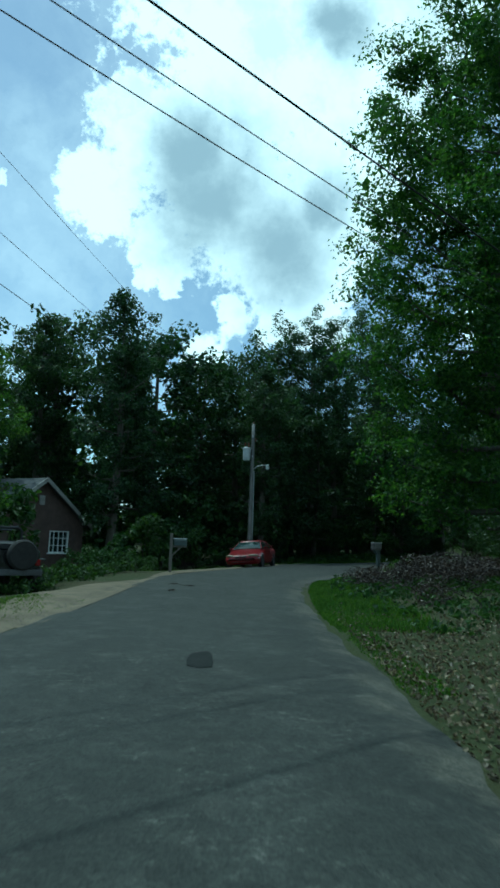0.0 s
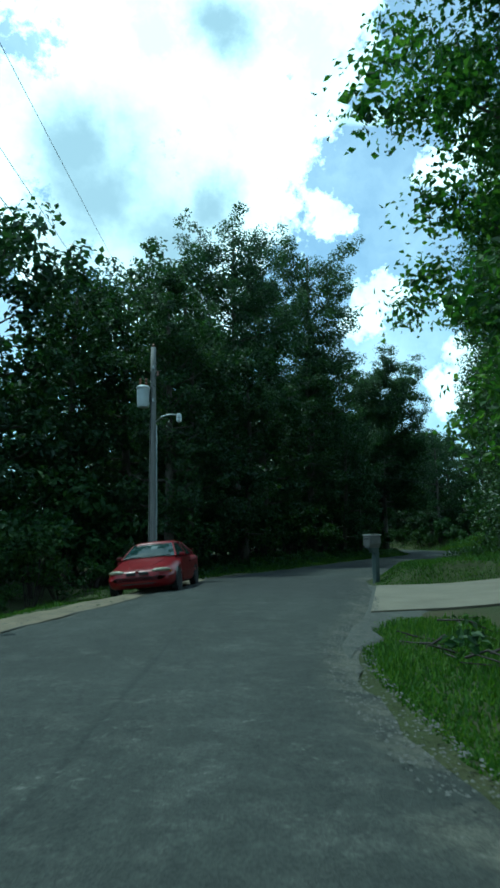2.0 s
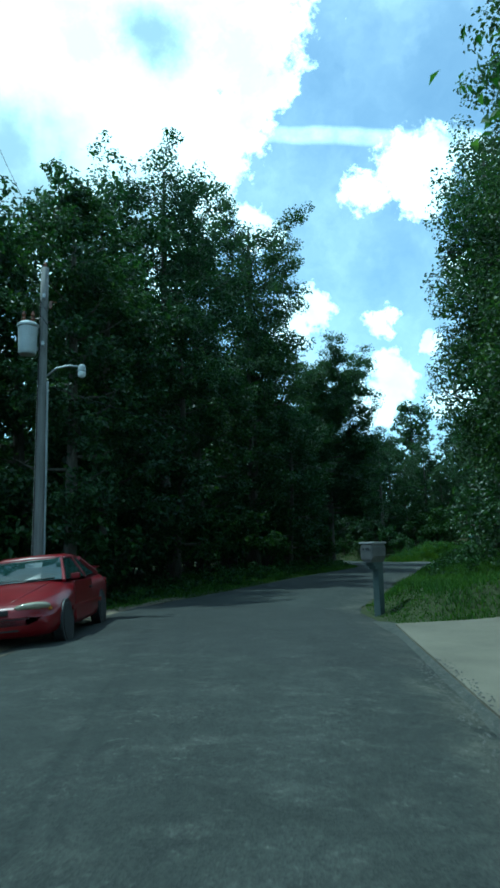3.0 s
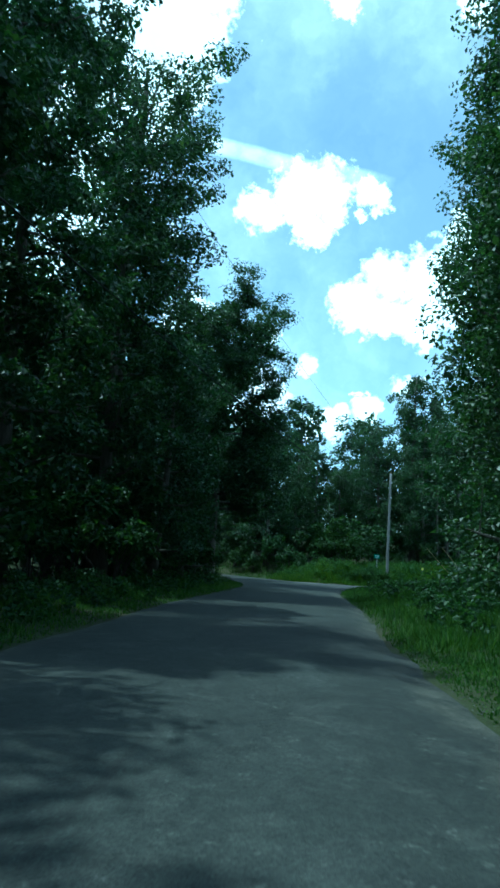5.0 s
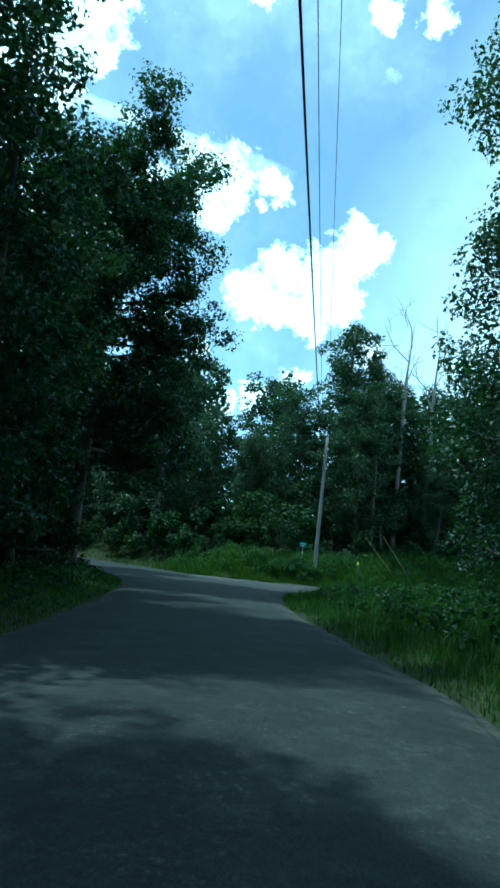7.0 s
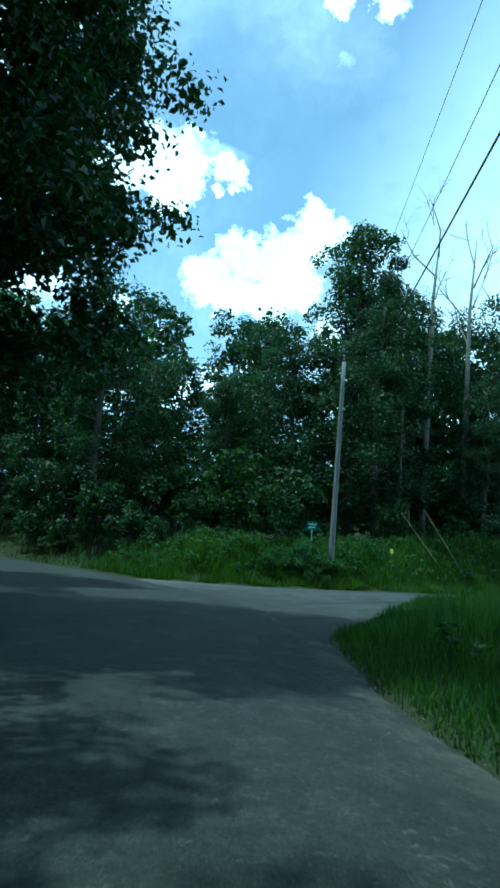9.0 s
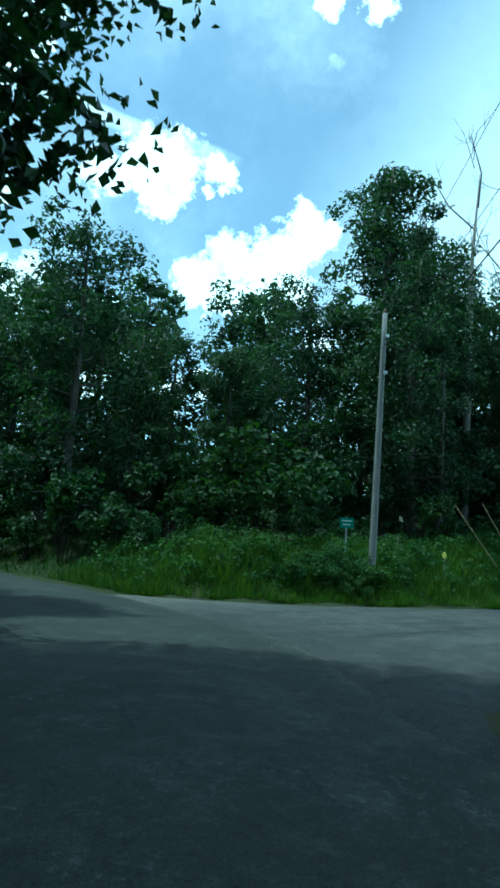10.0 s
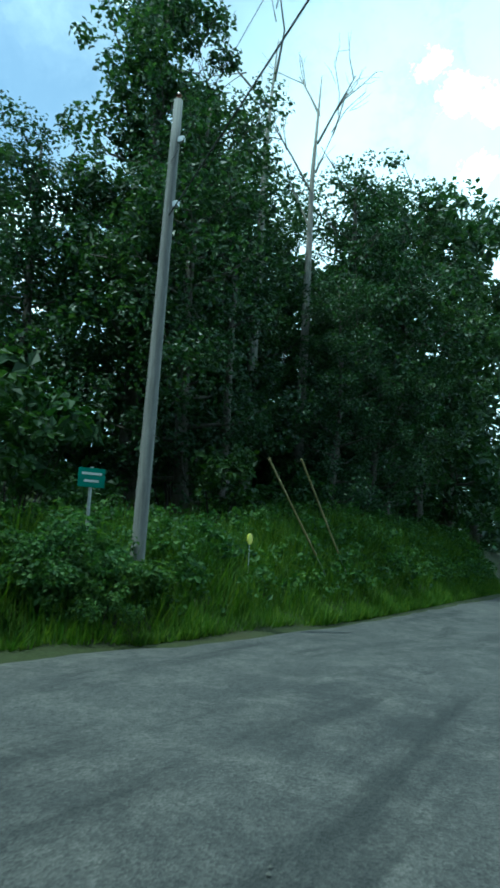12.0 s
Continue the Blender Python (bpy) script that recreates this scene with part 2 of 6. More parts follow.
def asphalt_material():
    m, nt, bs = material("worn_asphalt")
    broad, spots, grit = tex(nt, 0.35, 5.0), tex(nt, 2.2, 6.0, 0.65), tex(nt, 130.0, 3.0)
    chips = tex(nt, 90.0, kind="ShaderNodeTexVoronoi")
    streak = tex(nt, 0.9, 4.0, stretch=(1.0, 0.35, 1.0))
    col = ramp_of(nt, broad.outputs["Fac"], [(0.3, (0.023, 0.026, 0.023)), (0.7, (0.034, 0.038, 0.034))])
    col = blend(nt, ramp_of(nt, spots.outputs["Fac"], [(0.52, (0, 0, 0)), (0.70, (0.7, 0.7, 0.7))]), col, (0.055, 0.058, 0.051))
    col = blend(nt, ramp_of(nt, streak.outputs["Fac"], [(0.60, (0, 0, 0)), (0.74, (0.6, 0.6, 0.6))]), col, (0.015, 0.017, 0.017))
    uv = nt.nodes.new("ShaderNodeUVMap")
    uv.uv_map = "lane"
    sep = nt.nodes.new("ShaderNodeSeparateXYZ")
    wav = tex(nt, 0.7, 4.0)
    shift = nt.nodes.new("ShaderNodeVectorMath"); shift.operation = "MULTIPLY_ADD"
    nt.links.new(wav.outputs["Color"], shift.inputs[0]); shift.inputs[1].default_value = (0.10, 0.0, 0.0); nt.links.new(uv.outputs[0], shift.inputs[2])
    nt.links.new(shift.outputs[0], sep.inputs[0])
    g1, g2, g3 = (0.0, 0.0, 0.0), (0.55, 0.55, 0.55), (0.85, 0.85, 0.85)
    track = ramp_of(nt, sep.outputs[0], [(0.20, g1), (0.30, g2), (0.38, g1), (0.70, g1), (0.78, g2), (0.86, g1)])
    rough_t = ramp_of(nt, tex(nt, 1.1, 6.0, 0.7).outputs["Fac"], [(0.42, (0, 0, 0)), (0.62, (1, 1, 1))])
    col = blend(nt, blend(nt, 1.0, track, rough_t, "MULTIPLY"), col, (0.050, 0.055, 0.050))
    dusty = ramp_of(nt, sep.outputs[0], [(0.03, g3), (0.13, g1), (0.94, g1), (1.03, g3)])
    col = blend(nt, blend(nt, 1.0, dusty, rough_t, "MULTIPLY"), col, (0.084, 0.082, 0.065))
    seam = ramp_of(nt, sep.outputs[0], [(0.556, g1), (0.560, g3), (0.566, g3), (0.570, g1)])
    seam_on = ramp_of(nt, tex(nt, 0.5, 3.0).outputs["Fac"], [(0.50, (0, 0, 0)), (0.66, (0.6, 0.6, 0.6))])
    col = blend(nt, blend(nt, 1.0, seam, seam_on, "MULTIPLY"), col, (0.012, 0.013, 0.013))
    patch = tex(nt, 0.16, kind="ShaderNodeTexVoronoi")
    col = blend(nt, ramp_of(nt, patch.outputs["Color"], [(0.74, (0, 0, 0)), (0.76, (0.45, 0.45, 0.45))]), col, (0.019, 0.020, 0.020))
    pits = ramp_of(nt, tex(nt, 14.0, 3.0, 0.7).outputs["Fac"], [(0.57, (0, 0, 0)), (0.68, (0.85, 0.85, 0.85))])
    col = blend(nt, blend(nt, 1.0, pits, rough_t, "MULTIPLY"), col, (0.093, 0.097, 0.086))
    stone = ramp_of(nt, chips.outputs["Color"], [(0.1, (0.55, 0.55, 0.55)), (0.9, (1.45, 1.43, 1.38))])
    col = blend(nt, 0.85, col, blend(nt, 1.0, col, stone, "MULTIPLY"))
    mottle = ramp_of(nt, tex(nt, 8.0, 8.0, 0.78).outputs["Fac"], [(0.32, (0.68, 0.68, 0.69)), (0.5, (0.98, 0.98, 0.98)), (0.68, (1.34, 1.34, 1.31))])
    col = blend(nt, 1.0, col, mottle, "MULTIPLY")
    # cracks
    cr = tex(nt, 0.55, kind="ShaderNodeTexVoronoi")
    cr.feature = "DISTANCE_TO_EDGE"
    wob = tex(nt, 3.0, 4.0)
    tcn = nt.nodes.new("ShaderNodeVectorMath"); tcn.operation = "MULTIPLY_ADD"
    nt.links.new(wob.outputs["Color"], tcn.inputs[0]); tcn.inputs[1].default_value = (0.5, 0.5, 0.5)
    tc = nt.nodes.new("ShaderNodeTexCoord"); nt.links.new(tc.outputs["Object"], tcn.inputs[2])
    nt.links.new(tcn.outputs[0], cr.inputs["Vector"])
    line = ramp_of(nt, cr.outputs["Distance"], [(0.0, (1, 1, 1)), (0.012, (0, 0, 0))])
    keep = ramp_of(nt, tex(nt, 0.3, 2.0).outputs["Fac"], [(0.52, (0, 0, 0)), (0.66, (0.55, 0.55, 0.55))])
    col = blend(nt, blend(nt, 1.0, line, keep, "MULTIPLY"), col, (0.011, 0.012, 0.012))
    nt.links.new(col, bs.inputs["Base Color"])
    bs.inputs["Roughness"].default_value = 0.88
    bs.inputs["Specular IOR Level"].default_value = 0.3
    h = nt.nodes.new("ShaderNodeMath"); h.operation = "ADD"
    nt.links.new(grit.outputs["Fac"], h.inputs[0]); nt.links.new(chips.outputs["Distance"], h.inputs[1])
    bump(nt, bs, h.outputs[0], 0.5, 0.008)
    return m


def gravel_material():
    m, nt, bs = material("crushed_gravel")
    broad, mid_t, chips = tex(nt, 0.35, 5.0), tex(nt, 1.6, 6.0, 0.7), tex(nt, 75.0, kind="ShaderNodeTexVoronoi")
    ruts = tex(nt, 1.0, 5.0, 0.65, stretch=(0.22, 1.5, 1.0))
    col = ramp_of(nt, broad.outputs["Fac"], [(0.35, (0.036, 0.038, 0.039)), (0.65, (0.064, 0.065, 0.064))])
    col = blend(nt, ramp_of(nt, mid_t.outputs["Fac"], [(0.45, (0, 0, 0)), (0.7, (0.8, 0.8, 0.8))]), col, (0.098, 0.097, 0.092))
    col = blend(nt, ramp_of(nt, ruts.outputs["Fac"], [(0.54, (0, 0, 0)), (0.66, (0.75, 0.75, 0.75))]), col, (0.020, 0.022, 0.023))
    # pale dust lies towards the far bank, asphalt crumbs darken the mouth
    tc, sep = nt.nodes.new("ShaderNodeTexCoord"), nt.nodes.new("ShaderNodeSeparateXYZ")
    wander = nt.nodes.new("ShaderNodeVectorMath"); wander.operation = "MULTIPLY_ADD"
    nt.links.new(mid_t.outputs["Color"], wander.inputs[0]); wander.inputs[1].default_value = (4.0, 3.0, 0.0)
    nt.links.new(tc.outputs["Object"], wander.inputs[2])
    nt.links.new(wander.outputs[0], sep.inputs[0])
    def span(out, lo, hi):
        r = nt.nodes.new("ShaderNodeMapRange")
        nt.links.new(out, r.inputs[0])
        r.inputs[1].default_value, r.inputs[2].default_value = lo, hi
        return r.outputs[0]
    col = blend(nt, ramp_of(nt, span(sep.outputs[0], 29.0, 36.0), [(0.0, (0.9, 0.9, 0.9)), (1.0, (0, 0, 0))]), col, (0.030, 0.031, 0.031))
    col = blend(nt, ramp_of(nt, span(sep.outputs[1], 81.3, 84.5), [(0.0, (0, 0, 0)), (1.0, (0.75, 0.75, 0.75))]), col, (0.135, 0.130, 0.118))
    mottle = ramp_of(nt, tex(nt, 5.0, 8.0, 0.8).outputs["Fac"], [(0.34, (0.84, 0.84, 0.85)), (0.5, (1.0, 1.0, 1.0)), (0.68, (1.20, 1.19, 1.17))])
    col = blend(nt, 1.0, col, mottle, "MULTIPLY")
    lumps = ramp_of(nt, tex(nt, 26.0, kind="ShaderNodeTexVoronoi").outputs["Color"], [(0.1, (0.82, 0.82, 0.82)), (0.9, (1.18, 1.17, 1.15))])
    col = blend(nt, 1.0, col, lumps, "MULTIPLY")
    stone = ramp_of(nt, chips.outputs["Color"], [(0.1, (0.62, 0.62, 0.62)), (0.9, (1.40, 1.38, 1.34))])
    nt.links.new(blend(nt, 1.0, col, stone, "MULTIPLY"), bs.inputs["Base Color"])
    bs.inputs["Roughness"].default_value = 0.93
    bs.inputs["Specular IOR Level"].default_value = 0.3
    bump(nt, bs, chips.outputs["Distance"], 0.45, 0.012)
    return m


def soil_material():
    m, nt, bs = material("forest_soil")
    broad, mid_t, fine = tex(nt, 0.12, 4.0), tex(nt, 1.4, 7.0, 0.7), tex(nt, 22.0, 5.0)
    earth = ramp_of(nt, mid_t.outputs["Fac"], [(0.3, (0.034, 0.026, 0.017)), (0.55, (0.066, 0.050, 0.031)), (0.75, (0.105, 0.082, 0.053))])
    green = ramp_of(nt, fine.outputs["Fac"], [(0.3, (0.026, 0.032, 0.012)), (0.7, (0.046, 0.056, 0.020))])
    col = blend(nt, ramp_of(nt, broad.outputs["Fac"], [(0.30, (0.25, 0.25, 0.25)), (0.50, (1, 1, 1))]), earth, green)
    nt.links.new(col, bs.inputs["Base Color"])
    bs.inputs["Roughness"].default_value = 0.95
    bs.inputs["Specular IOR Level"].default_value = 0.2
    bump(nt, bs, fine.outputs["Fac"], 0.7, 0.05)
    return m


def bark_material(name, c1, c2):
    m, nt, bs = material(name)
    a = tex(nt, 5.0, 7.0, 0.7, stretch=(3.0, 3.0, 0.5))
    b = tex(nt, 0.8, 3.0)
    col = ramp_of(nt, a.outputs["Fac"], [(0.3, c1), (0.7, c2)])
    tone = ramp_of(nt, b.outputs["Fac"], [(0.3, (0.7, 0.75, 0.7)), (0.7, (1.15, 1.12, 1.1))])
    nt.links.new(blend(nt, 1.0, col, tone, "MULTIPLY"), bs.inputs["Base Color"])
    bs.inputs["Roughness"].default_value = 0.9
    bump(nt, bs, a.outputs["Fac"], 0.8, 0.03)
    return m


def glass_material(name, tint, rough=0.03):
    m, nt, bs = material(name)
    bs.inputs["Base Color"].default_value = (*tint, 1)
    bs.inputs["Roughness"].default_value = rough
    bs.inputs["Transmission Weight"].default_value = 0.35
    bs.inputs["IOR"].default_value = 1.45
    return m


ASPHALT, GRAVEL, SOIL = asphalt_material(), gravel_material(), soil_material()
DIRT = surface("sandy_shoulder_dirt", (0.075, 0.060, 0.036), (0.160, 0.130, 0.082), 1.6, 0.95, fine=35.0, relief=0.5)
CONCRETE = surface("driveway_concrete", (0.105, 0.092, 0.066), (0.165, 0.146, 0.106), 0.9, 0.88, fine=45.0)
APRON = surface("packed_gravel", (0.030, 0.034, 0.030), (0.066, 0.066, 0.054), 5.0, 0.95, fine=38.0, relief=0.8, c3=(0.13, 0.125, 0.10))
LEAF = leaf_material("oak_leaf", (0.015, 0.037, 0.015), (0.031, 0.068, 0.025), (0.070, 0.120, 0.048), 0.38, 0.44, 0.45)
LEAF_BRIGHT = leaf_material("hickory_leaf", (0.028, 0.066, 0.016), (0.058, 0.122, 0.025), (0.120, 0.200, 0.042), 0.54)
LEAF_SHRUB = leaf_material("undergrowth_leaf", (0.015, 0.034, 0.011), (0.029, 0.064, 0.017), (0.058, 0.104, 0.028), 0.35, 0.55, 0.25)
GRASS = leaf_material("verge_grass", (0.024, 0.058, 0.010), (0.046, 0.100, 0.016), (0.086, 0.142, 0.026), 0.38, 0.7, 0.2)
LAWN = leaf_material("lawn_grass", (0.030, 0.072, 0.010), (0.060, 0.122, 0.016), (0.110, 0.172, 0.027), 0.40, 0.7, 0.2)
WEED = leaf_material("bank_weed_leaf", (0.026, 0.062, 0.018), (0.054, 0.112, 0.030), (0.105, 0.175, 0.055), 0.40, 0.6, 0.25)
LITTER = leaf_material("dead_leaf", (0.040, 0.029, 0.018), (0.10, 0.078, 0.049), (0.25, 0.205, 0.145), 0.1)
BARK = bark_material("oak_bark", (0.045, 0.038, 0.030), (0.14, 0.125, 0.105))
BARK_GREY = bark_material("dead_grey_wood", (0.13, 0.12, 0.105), (0.30, 0.28, 0.25))
TWIG = surface("dry_twig", (0.016, 0.012, 0.011), (0.044, 0.033, 0.029), 4.0, 0.9)
POLE_WOOD = surface("weathered_pole_wood", (0.13, 0.128, 0.122), (0.24, 0.237, 0.225), 3.0, 0.85, fine=30.0, stretch=(8, 8, 0.5))
STEEL = surface("galvanised_steel", (0.34, 0.36, 0.37), (0.48, 0.50, 0.51), 5.0, 0.45, 0.6)
TANK_GREY = surface("transformer_grey_paint", (0.42, 0.45, 0.46), (0.54, 0.57, 0.58), 3.0, 0.5)
CABLE = surface("black_cable", (0.006, 0.006, 0.006), (0.014, 0.014, 0.014), 8.0, 0.95)
CERAMIC = surface("brown_porcelain", (0.12, 0.05, 0.03), (0.18, 0.08, 0.045), 6.0, 0.2)
LAMP_GLASS = surface("frosted_lamp_glass", (0.62, 0.66, 0.66), (0.75, 0.78, 0.78), 6.0, 0.25)
CAR_RED = surface("faded_red_car_paint", (0.115, 0.0015, 0.005), (0.16, 0.003, 0.008), 2.0, 0.34, 0.0, 40.0, 0.0, coat=0.2)
CAR_BLACK = surface("black_plastic_trim", (0.010, 0.010, 0.011), (0.022, 0.022, 0.023), 9.0, 0.55)
CAR_RED.node_tree.nodes["Principled BSDF"].inputs["Specular IOR Level"].default_value = 0.3
JEEP_PAINT = surface("black_vehicle_paint", (0.008, 0.009, 0.010), (0.016, 0.017, 0.019), 2.0, 0.25, 0.0, 40.0, 0.0, coat=0.5)
GLASS = glass_material("tinted_car_glass", (0.025, 0.05, 0.048))
RUBBER = surface("tyre_rubber", (0.012, 0.012, 0.012), (0.028, 0.027, 0.026), 10.0, 0.85)
CHROME = surface("alloy_rim", (0.42, 0.43, 0.44), (0.58, 0.59, 0.60), 6.0, 0.3, 0.8, 40.0, 0.0)
LENS = surface("hazed_headlight_lens", (0.24, 0.22, 0.15), (0.36, 0.33, 0.24), 7.0, 0.15, 0.0, 40.0, 0.0, coat=0.5)
TAIL_RED = surface("red_lamp_lens", (0.20, 0.005, 0.008), (0.28, 0.01, 0.012), 7.0, 0.2)
PLASTIC_GREY = surface("grey_mailbox_plastic", (0.085, 0.082, 0.078), (0.14, 0.135, 0.128), 4.0, 0.55)
PLASTIC_DARK = surface("dark_green_post_plastic", (0.045, 0.065, 0.062), (0.075, 0.10, 0.095), 4.0, 0.6)
OLD_WOOD = surface("grey_post_timber", (0.10, 0.09, 0.075), (0.20, 0.18, 0.15), 4.0, 0.9, stretch=(6, 6, 0.6))
BRICK = surface("brown_house_brick", (0.060, 0.042, 0.036), (0.105, 0.072, 0.060), 3.0, 0.9)
SHINGLE = surface("grey_roof_shingle", (0.055, 0.060, 0.064), (0.11, 0.116, 0.12), 2.5, 0.9, fine=25.0)
WEATHERED_TRIM = surface("weathered_grey_trim", (0.22, 0.215, 0.20), (0.34, 0.33, 0.31), 3.0, 0.75)
WHITE_TRIM = surface("white_painted_trim", (0.62, 0.62, 0.60), (0.75, 0.75, 0.73), 3.0, 0.6)
SIGN_GREEN = surface("green_sign_sheeting", (0.02, 0.17, 0.12), (0.03, 0.23, 0.16), 3.0, 0.4)
SIGN_WHITE = surface("white_sign_sheeting", (0.60, 0.62, 0.60), (0.72, 0.74, 0.72), 3.0, 0.4)
YELLOW = surface("yellow_guard_plastic", (0.30, 0.23, 0.09), (0.40, 0.32, 0.14), 3.0, 0.5)
MARKER_YELLOW = surface("yellow_marker_plastic", (0.62, 0.60, 0.05), (0.75, 0.72, 0.10), 3.0, 0.45)
PALE_STONE = surface("pale_gravel_chip", (0.06, 0.058, 0.052), (0.12, 0.116, 0.104), 9.0, 0.9)
AMBER = surface("amber_lens", (0.45, 0.16, 0.02), (0.55, 0.22, 0.03), 6.0, 0.2)
TAR = surface("bitumen_patch", (0.015, 0.017, 0.016), (0.026, 0.028, 0.027), 9.0, 0.97, fine=90.0)
TAR.node_tree.nodes["Principled BSDF"].inputs["Specular IOR Level"].default_value = 0.12
WORN_STEEL = surface("dull_dark_steel", (0.05, 0.052, 0.055), (0.10, 0.105, 0.11), 5.0, 0.55, 0.3)


# ---- building helpers ----
def part(name, bm, mat, parent=None, label="", smooth=False):
    """Links a bmesh as one mesh object, under a thing or a part."""
    me = bpy.data.meshes.new(name)
    bm.to_mesh(me)
    bm.free()
    me.materials.append(mat)
    if smooth:
        me.polygons.foreach_set("use_smooth", [True] * len(me.polygons))
    ob = new(name, me)
    if parent:
        ob.parent = parent
    return tagged(ob, label)


def sheet(name, verts, faces, mat, parent=None, smooth=False):
    """Links a mesh from arrays of corners and of three- or four-cornered faces."""
    verts, faces = np.asarray(verts, float), np.asarray(faces, int)
    me = bpy.data.meshes.new(name)
    me.vertices.add(len(verts))
    me.vertices.foreach_set("co", verts.ravel())
    k = faces.shape[1]
    me.loops.add(faces.size)
    me.loops.foreach_set("vertex_index", faces.ravel())
    me.polygons.add(len(faces))
    me.polygons.foreach_set("loop_start", np.arange(len(faces)) * k)
    me.polygons.foreach_set("use_smooth", np.full(len(faces), smooth))
    me.update(calc_edges=True)
    me.materials.append(mat)
    ob = new(name, me)
    if parent:
        ob.parent = parent
    return ob


def thing(name, m, label, category, group="", kind=""):
    ob = new(name)
    ob.empty_display_size = 0.2
    ob.matrix_world = m
    return tagged(ob, label, category, group, kind)


def box(bm, cx, cy, cz, sx, sy, sz, bevel=0.0, m=None):
    made = bmesh.ops.create_cube(bm, size=1.0, matrix=(m or Matrix()) @ Matrix.Translation((cx, cy, cz)) @ Matrix.Diagonal((sx, sy, sz, 1)))
    if bevel:
        es = list({e for v in made["verts"] for e in v.link_edges})
        bmesh.ops.bevel(bm, geom=es, offset=bevel, segments=2, affect="EDGES", profile=0.7)
    return bm


def boxes(*rows, bevel=0.0):
    bm = bmesh.new()
    for r in rows:
        box(bm, *r, bevel=bevel)
    return bm


def tube(bm, pts, radii, sides=8, cap=True):
    """A tapered tube along points."""
    pts = [Vector(p) for p in pts]
    if isinstance(radii, (int, float)):
        radii = [radii] * len(pts)
    rings = []
    for i, p in enumerate(pts):
        d = (pts[min(i + 1, len(pts) - 1)] - pts[max(i - 1, 0)]).normalized()
        a = d.orthogonal().normalized() if abs(d.z) > 0.95 else d.cross(Vector((0, 0, 1))).normalized()
        b = d.cross(a)
        rings.append([bm.verts.new(p + float(radii[i]) * (math.cos(t) * a + math.sin(t) * b)) for t in np.arange(sides) * 2 * math.pi / sides])
    for r, s in zip(rings, rings[1:]):
        for k in range(sides):
            bm.faces.new((r[k], r[(k + 1) % sides], s[(k + 1) % sides], s[k]))
    if cap and sides > 2:
        bm.faces.new(rings[0][::-1])
        bm.faces.new(rings[-1])
    return bm


def lathe(profile, sides=24, m=None):
    """A turned solid about z from (radius, height) rows."""
    bm = bmesh.new()
    rings = [[bm.verts.new((r * math.cos(t), r * math.sin(t), z)) for t in np.arange(sides) * 2 * math.pi / sides] for r, z in profile]
    for r, s in zip(rings, rings[1:]):
        for k in range(sides):
            bm.faces.new((r[k], r[(k + 1) % sides], s[(k + 1) % sides], s[k]))
    bm.faces.new(rings[0][::-1])
    bm.faces.new(rings[-1])
    if m:
        bm.transform(m)
    return bm


# ---- the lie of the land ----
# pairs of road edges, left and right, along the way
EDGES = [((-3.2, -60), (2.4, -60)), ((-2.2, -20), (2.5, -20)), ((-1.9, 0), (2.7, 0)), ((-1.9, 7), (2.7, 7)), ((-2.0, 14), (2.45, 13)),
         ((-2.1, 20), (2.5, 18)), ((-1.8, 25.5), (3.0, 23)), ((-0.2, 31), (4.6, 27.6)), ((1.4, 36.5), (6.6, 33.6)), ((3.0, 41), (7.8, 38)),
         ((6.0, 46), (10.2, 42.4)), ((9.2, 51.6), (13.4, 48.2)), ((12.3, 57), (17.2, 54.3)), ((15.9, 62.7), (20.8, 60.7)),
         ((19.6, 68.6), (24.2, 66.6)), ((22.6, 74.2), (27.3, 71.0)), ((24.4, 79.5), (30.2, 76.5)), ((25.3, 86), (31.0, 83.5)),
         ((25.6, 94), (30.7, 92.5)), ((24.2, 103), (29.8, 102)), ((19, 112), (25, 113.5)), ((8, 121), (12, 126)), ((-14, 131), (-12, 136.5))]


def glide(points, steps):
    """Catmull-Rom through the points."""
    p = np.array([2 * np.array(points[0]) - points[1], *points, 2 * np.array(points[-1]) - points[-2]], float)
    out = []
    for i in range(1, len(p) - 2):
        for t in np.arange(steps) / steps:
            a, b, c, d = p[i - 1 : i + 3]
            out.append(0.5 * (2 * b + (c - a) * t + (2 * a - 5 * b + 4 * c - d) * t * t + (3 * b - a - 3 * c + d) * t**3))
    return np.array(out + [p[-2]])


ROAD_L, ROAD_R = glide([e[0] for e in EDGES], 14), glide([e[1] for e in EDGES], 14)
ROAD_C = (ROAD_L + ROAD_R) / 2
FAR_X, FAR_Y = [30.6, 31.6, 34.2, 38, 42, 60, 120], [84.5, 83.0, 81.7, 80.5, 80.0, 79.5, 80]
NEAR_X, NEAR_Y = [26.5, 27.6, 29.2, 33, 38, 60, 120], [70.0, 71.2, 72.0, 73.6, 74.4, 75, 75]


def step(a, b, v):
    t = np.clip((np.asarray(v, float) - a) / (b - a), 0, 1)
    return t * t * (3 - 2 * t)


def beside(x, y):
    """How far a place lies outside the road's edge, which side it is on (-1 left, 1 right), and how far along the road."""
    x, y = np.atleast_1d(x).astype(float), np.atleast_1d(y).astype(float)
    best, side, at = np.full(x.shape, 1e9), np.ones(x.shape), np.zeros(x.shape)
    for i in range(0, len(ROAD_C), 2):
        d = np.hypot(x - ROAD_C[i, 0], y - ROAD_C[i, 1])
        half = np.hypot(*(ROAD_R[i] - ROAD_L[i])) / 2
        cross = ROAD_R[i] - ROAD_L[i]
        s = np.sign((x - ROAD_C[i, 0]) * cross[0] + (y - ROAD_C[i, 1]) * cross[1])
        near = d - half < best
        best, side, at = np.where(near, d - half, best), np.where(near, s, side), np.where(near, ROAD_C[i, 1], at)
    return best, side, at


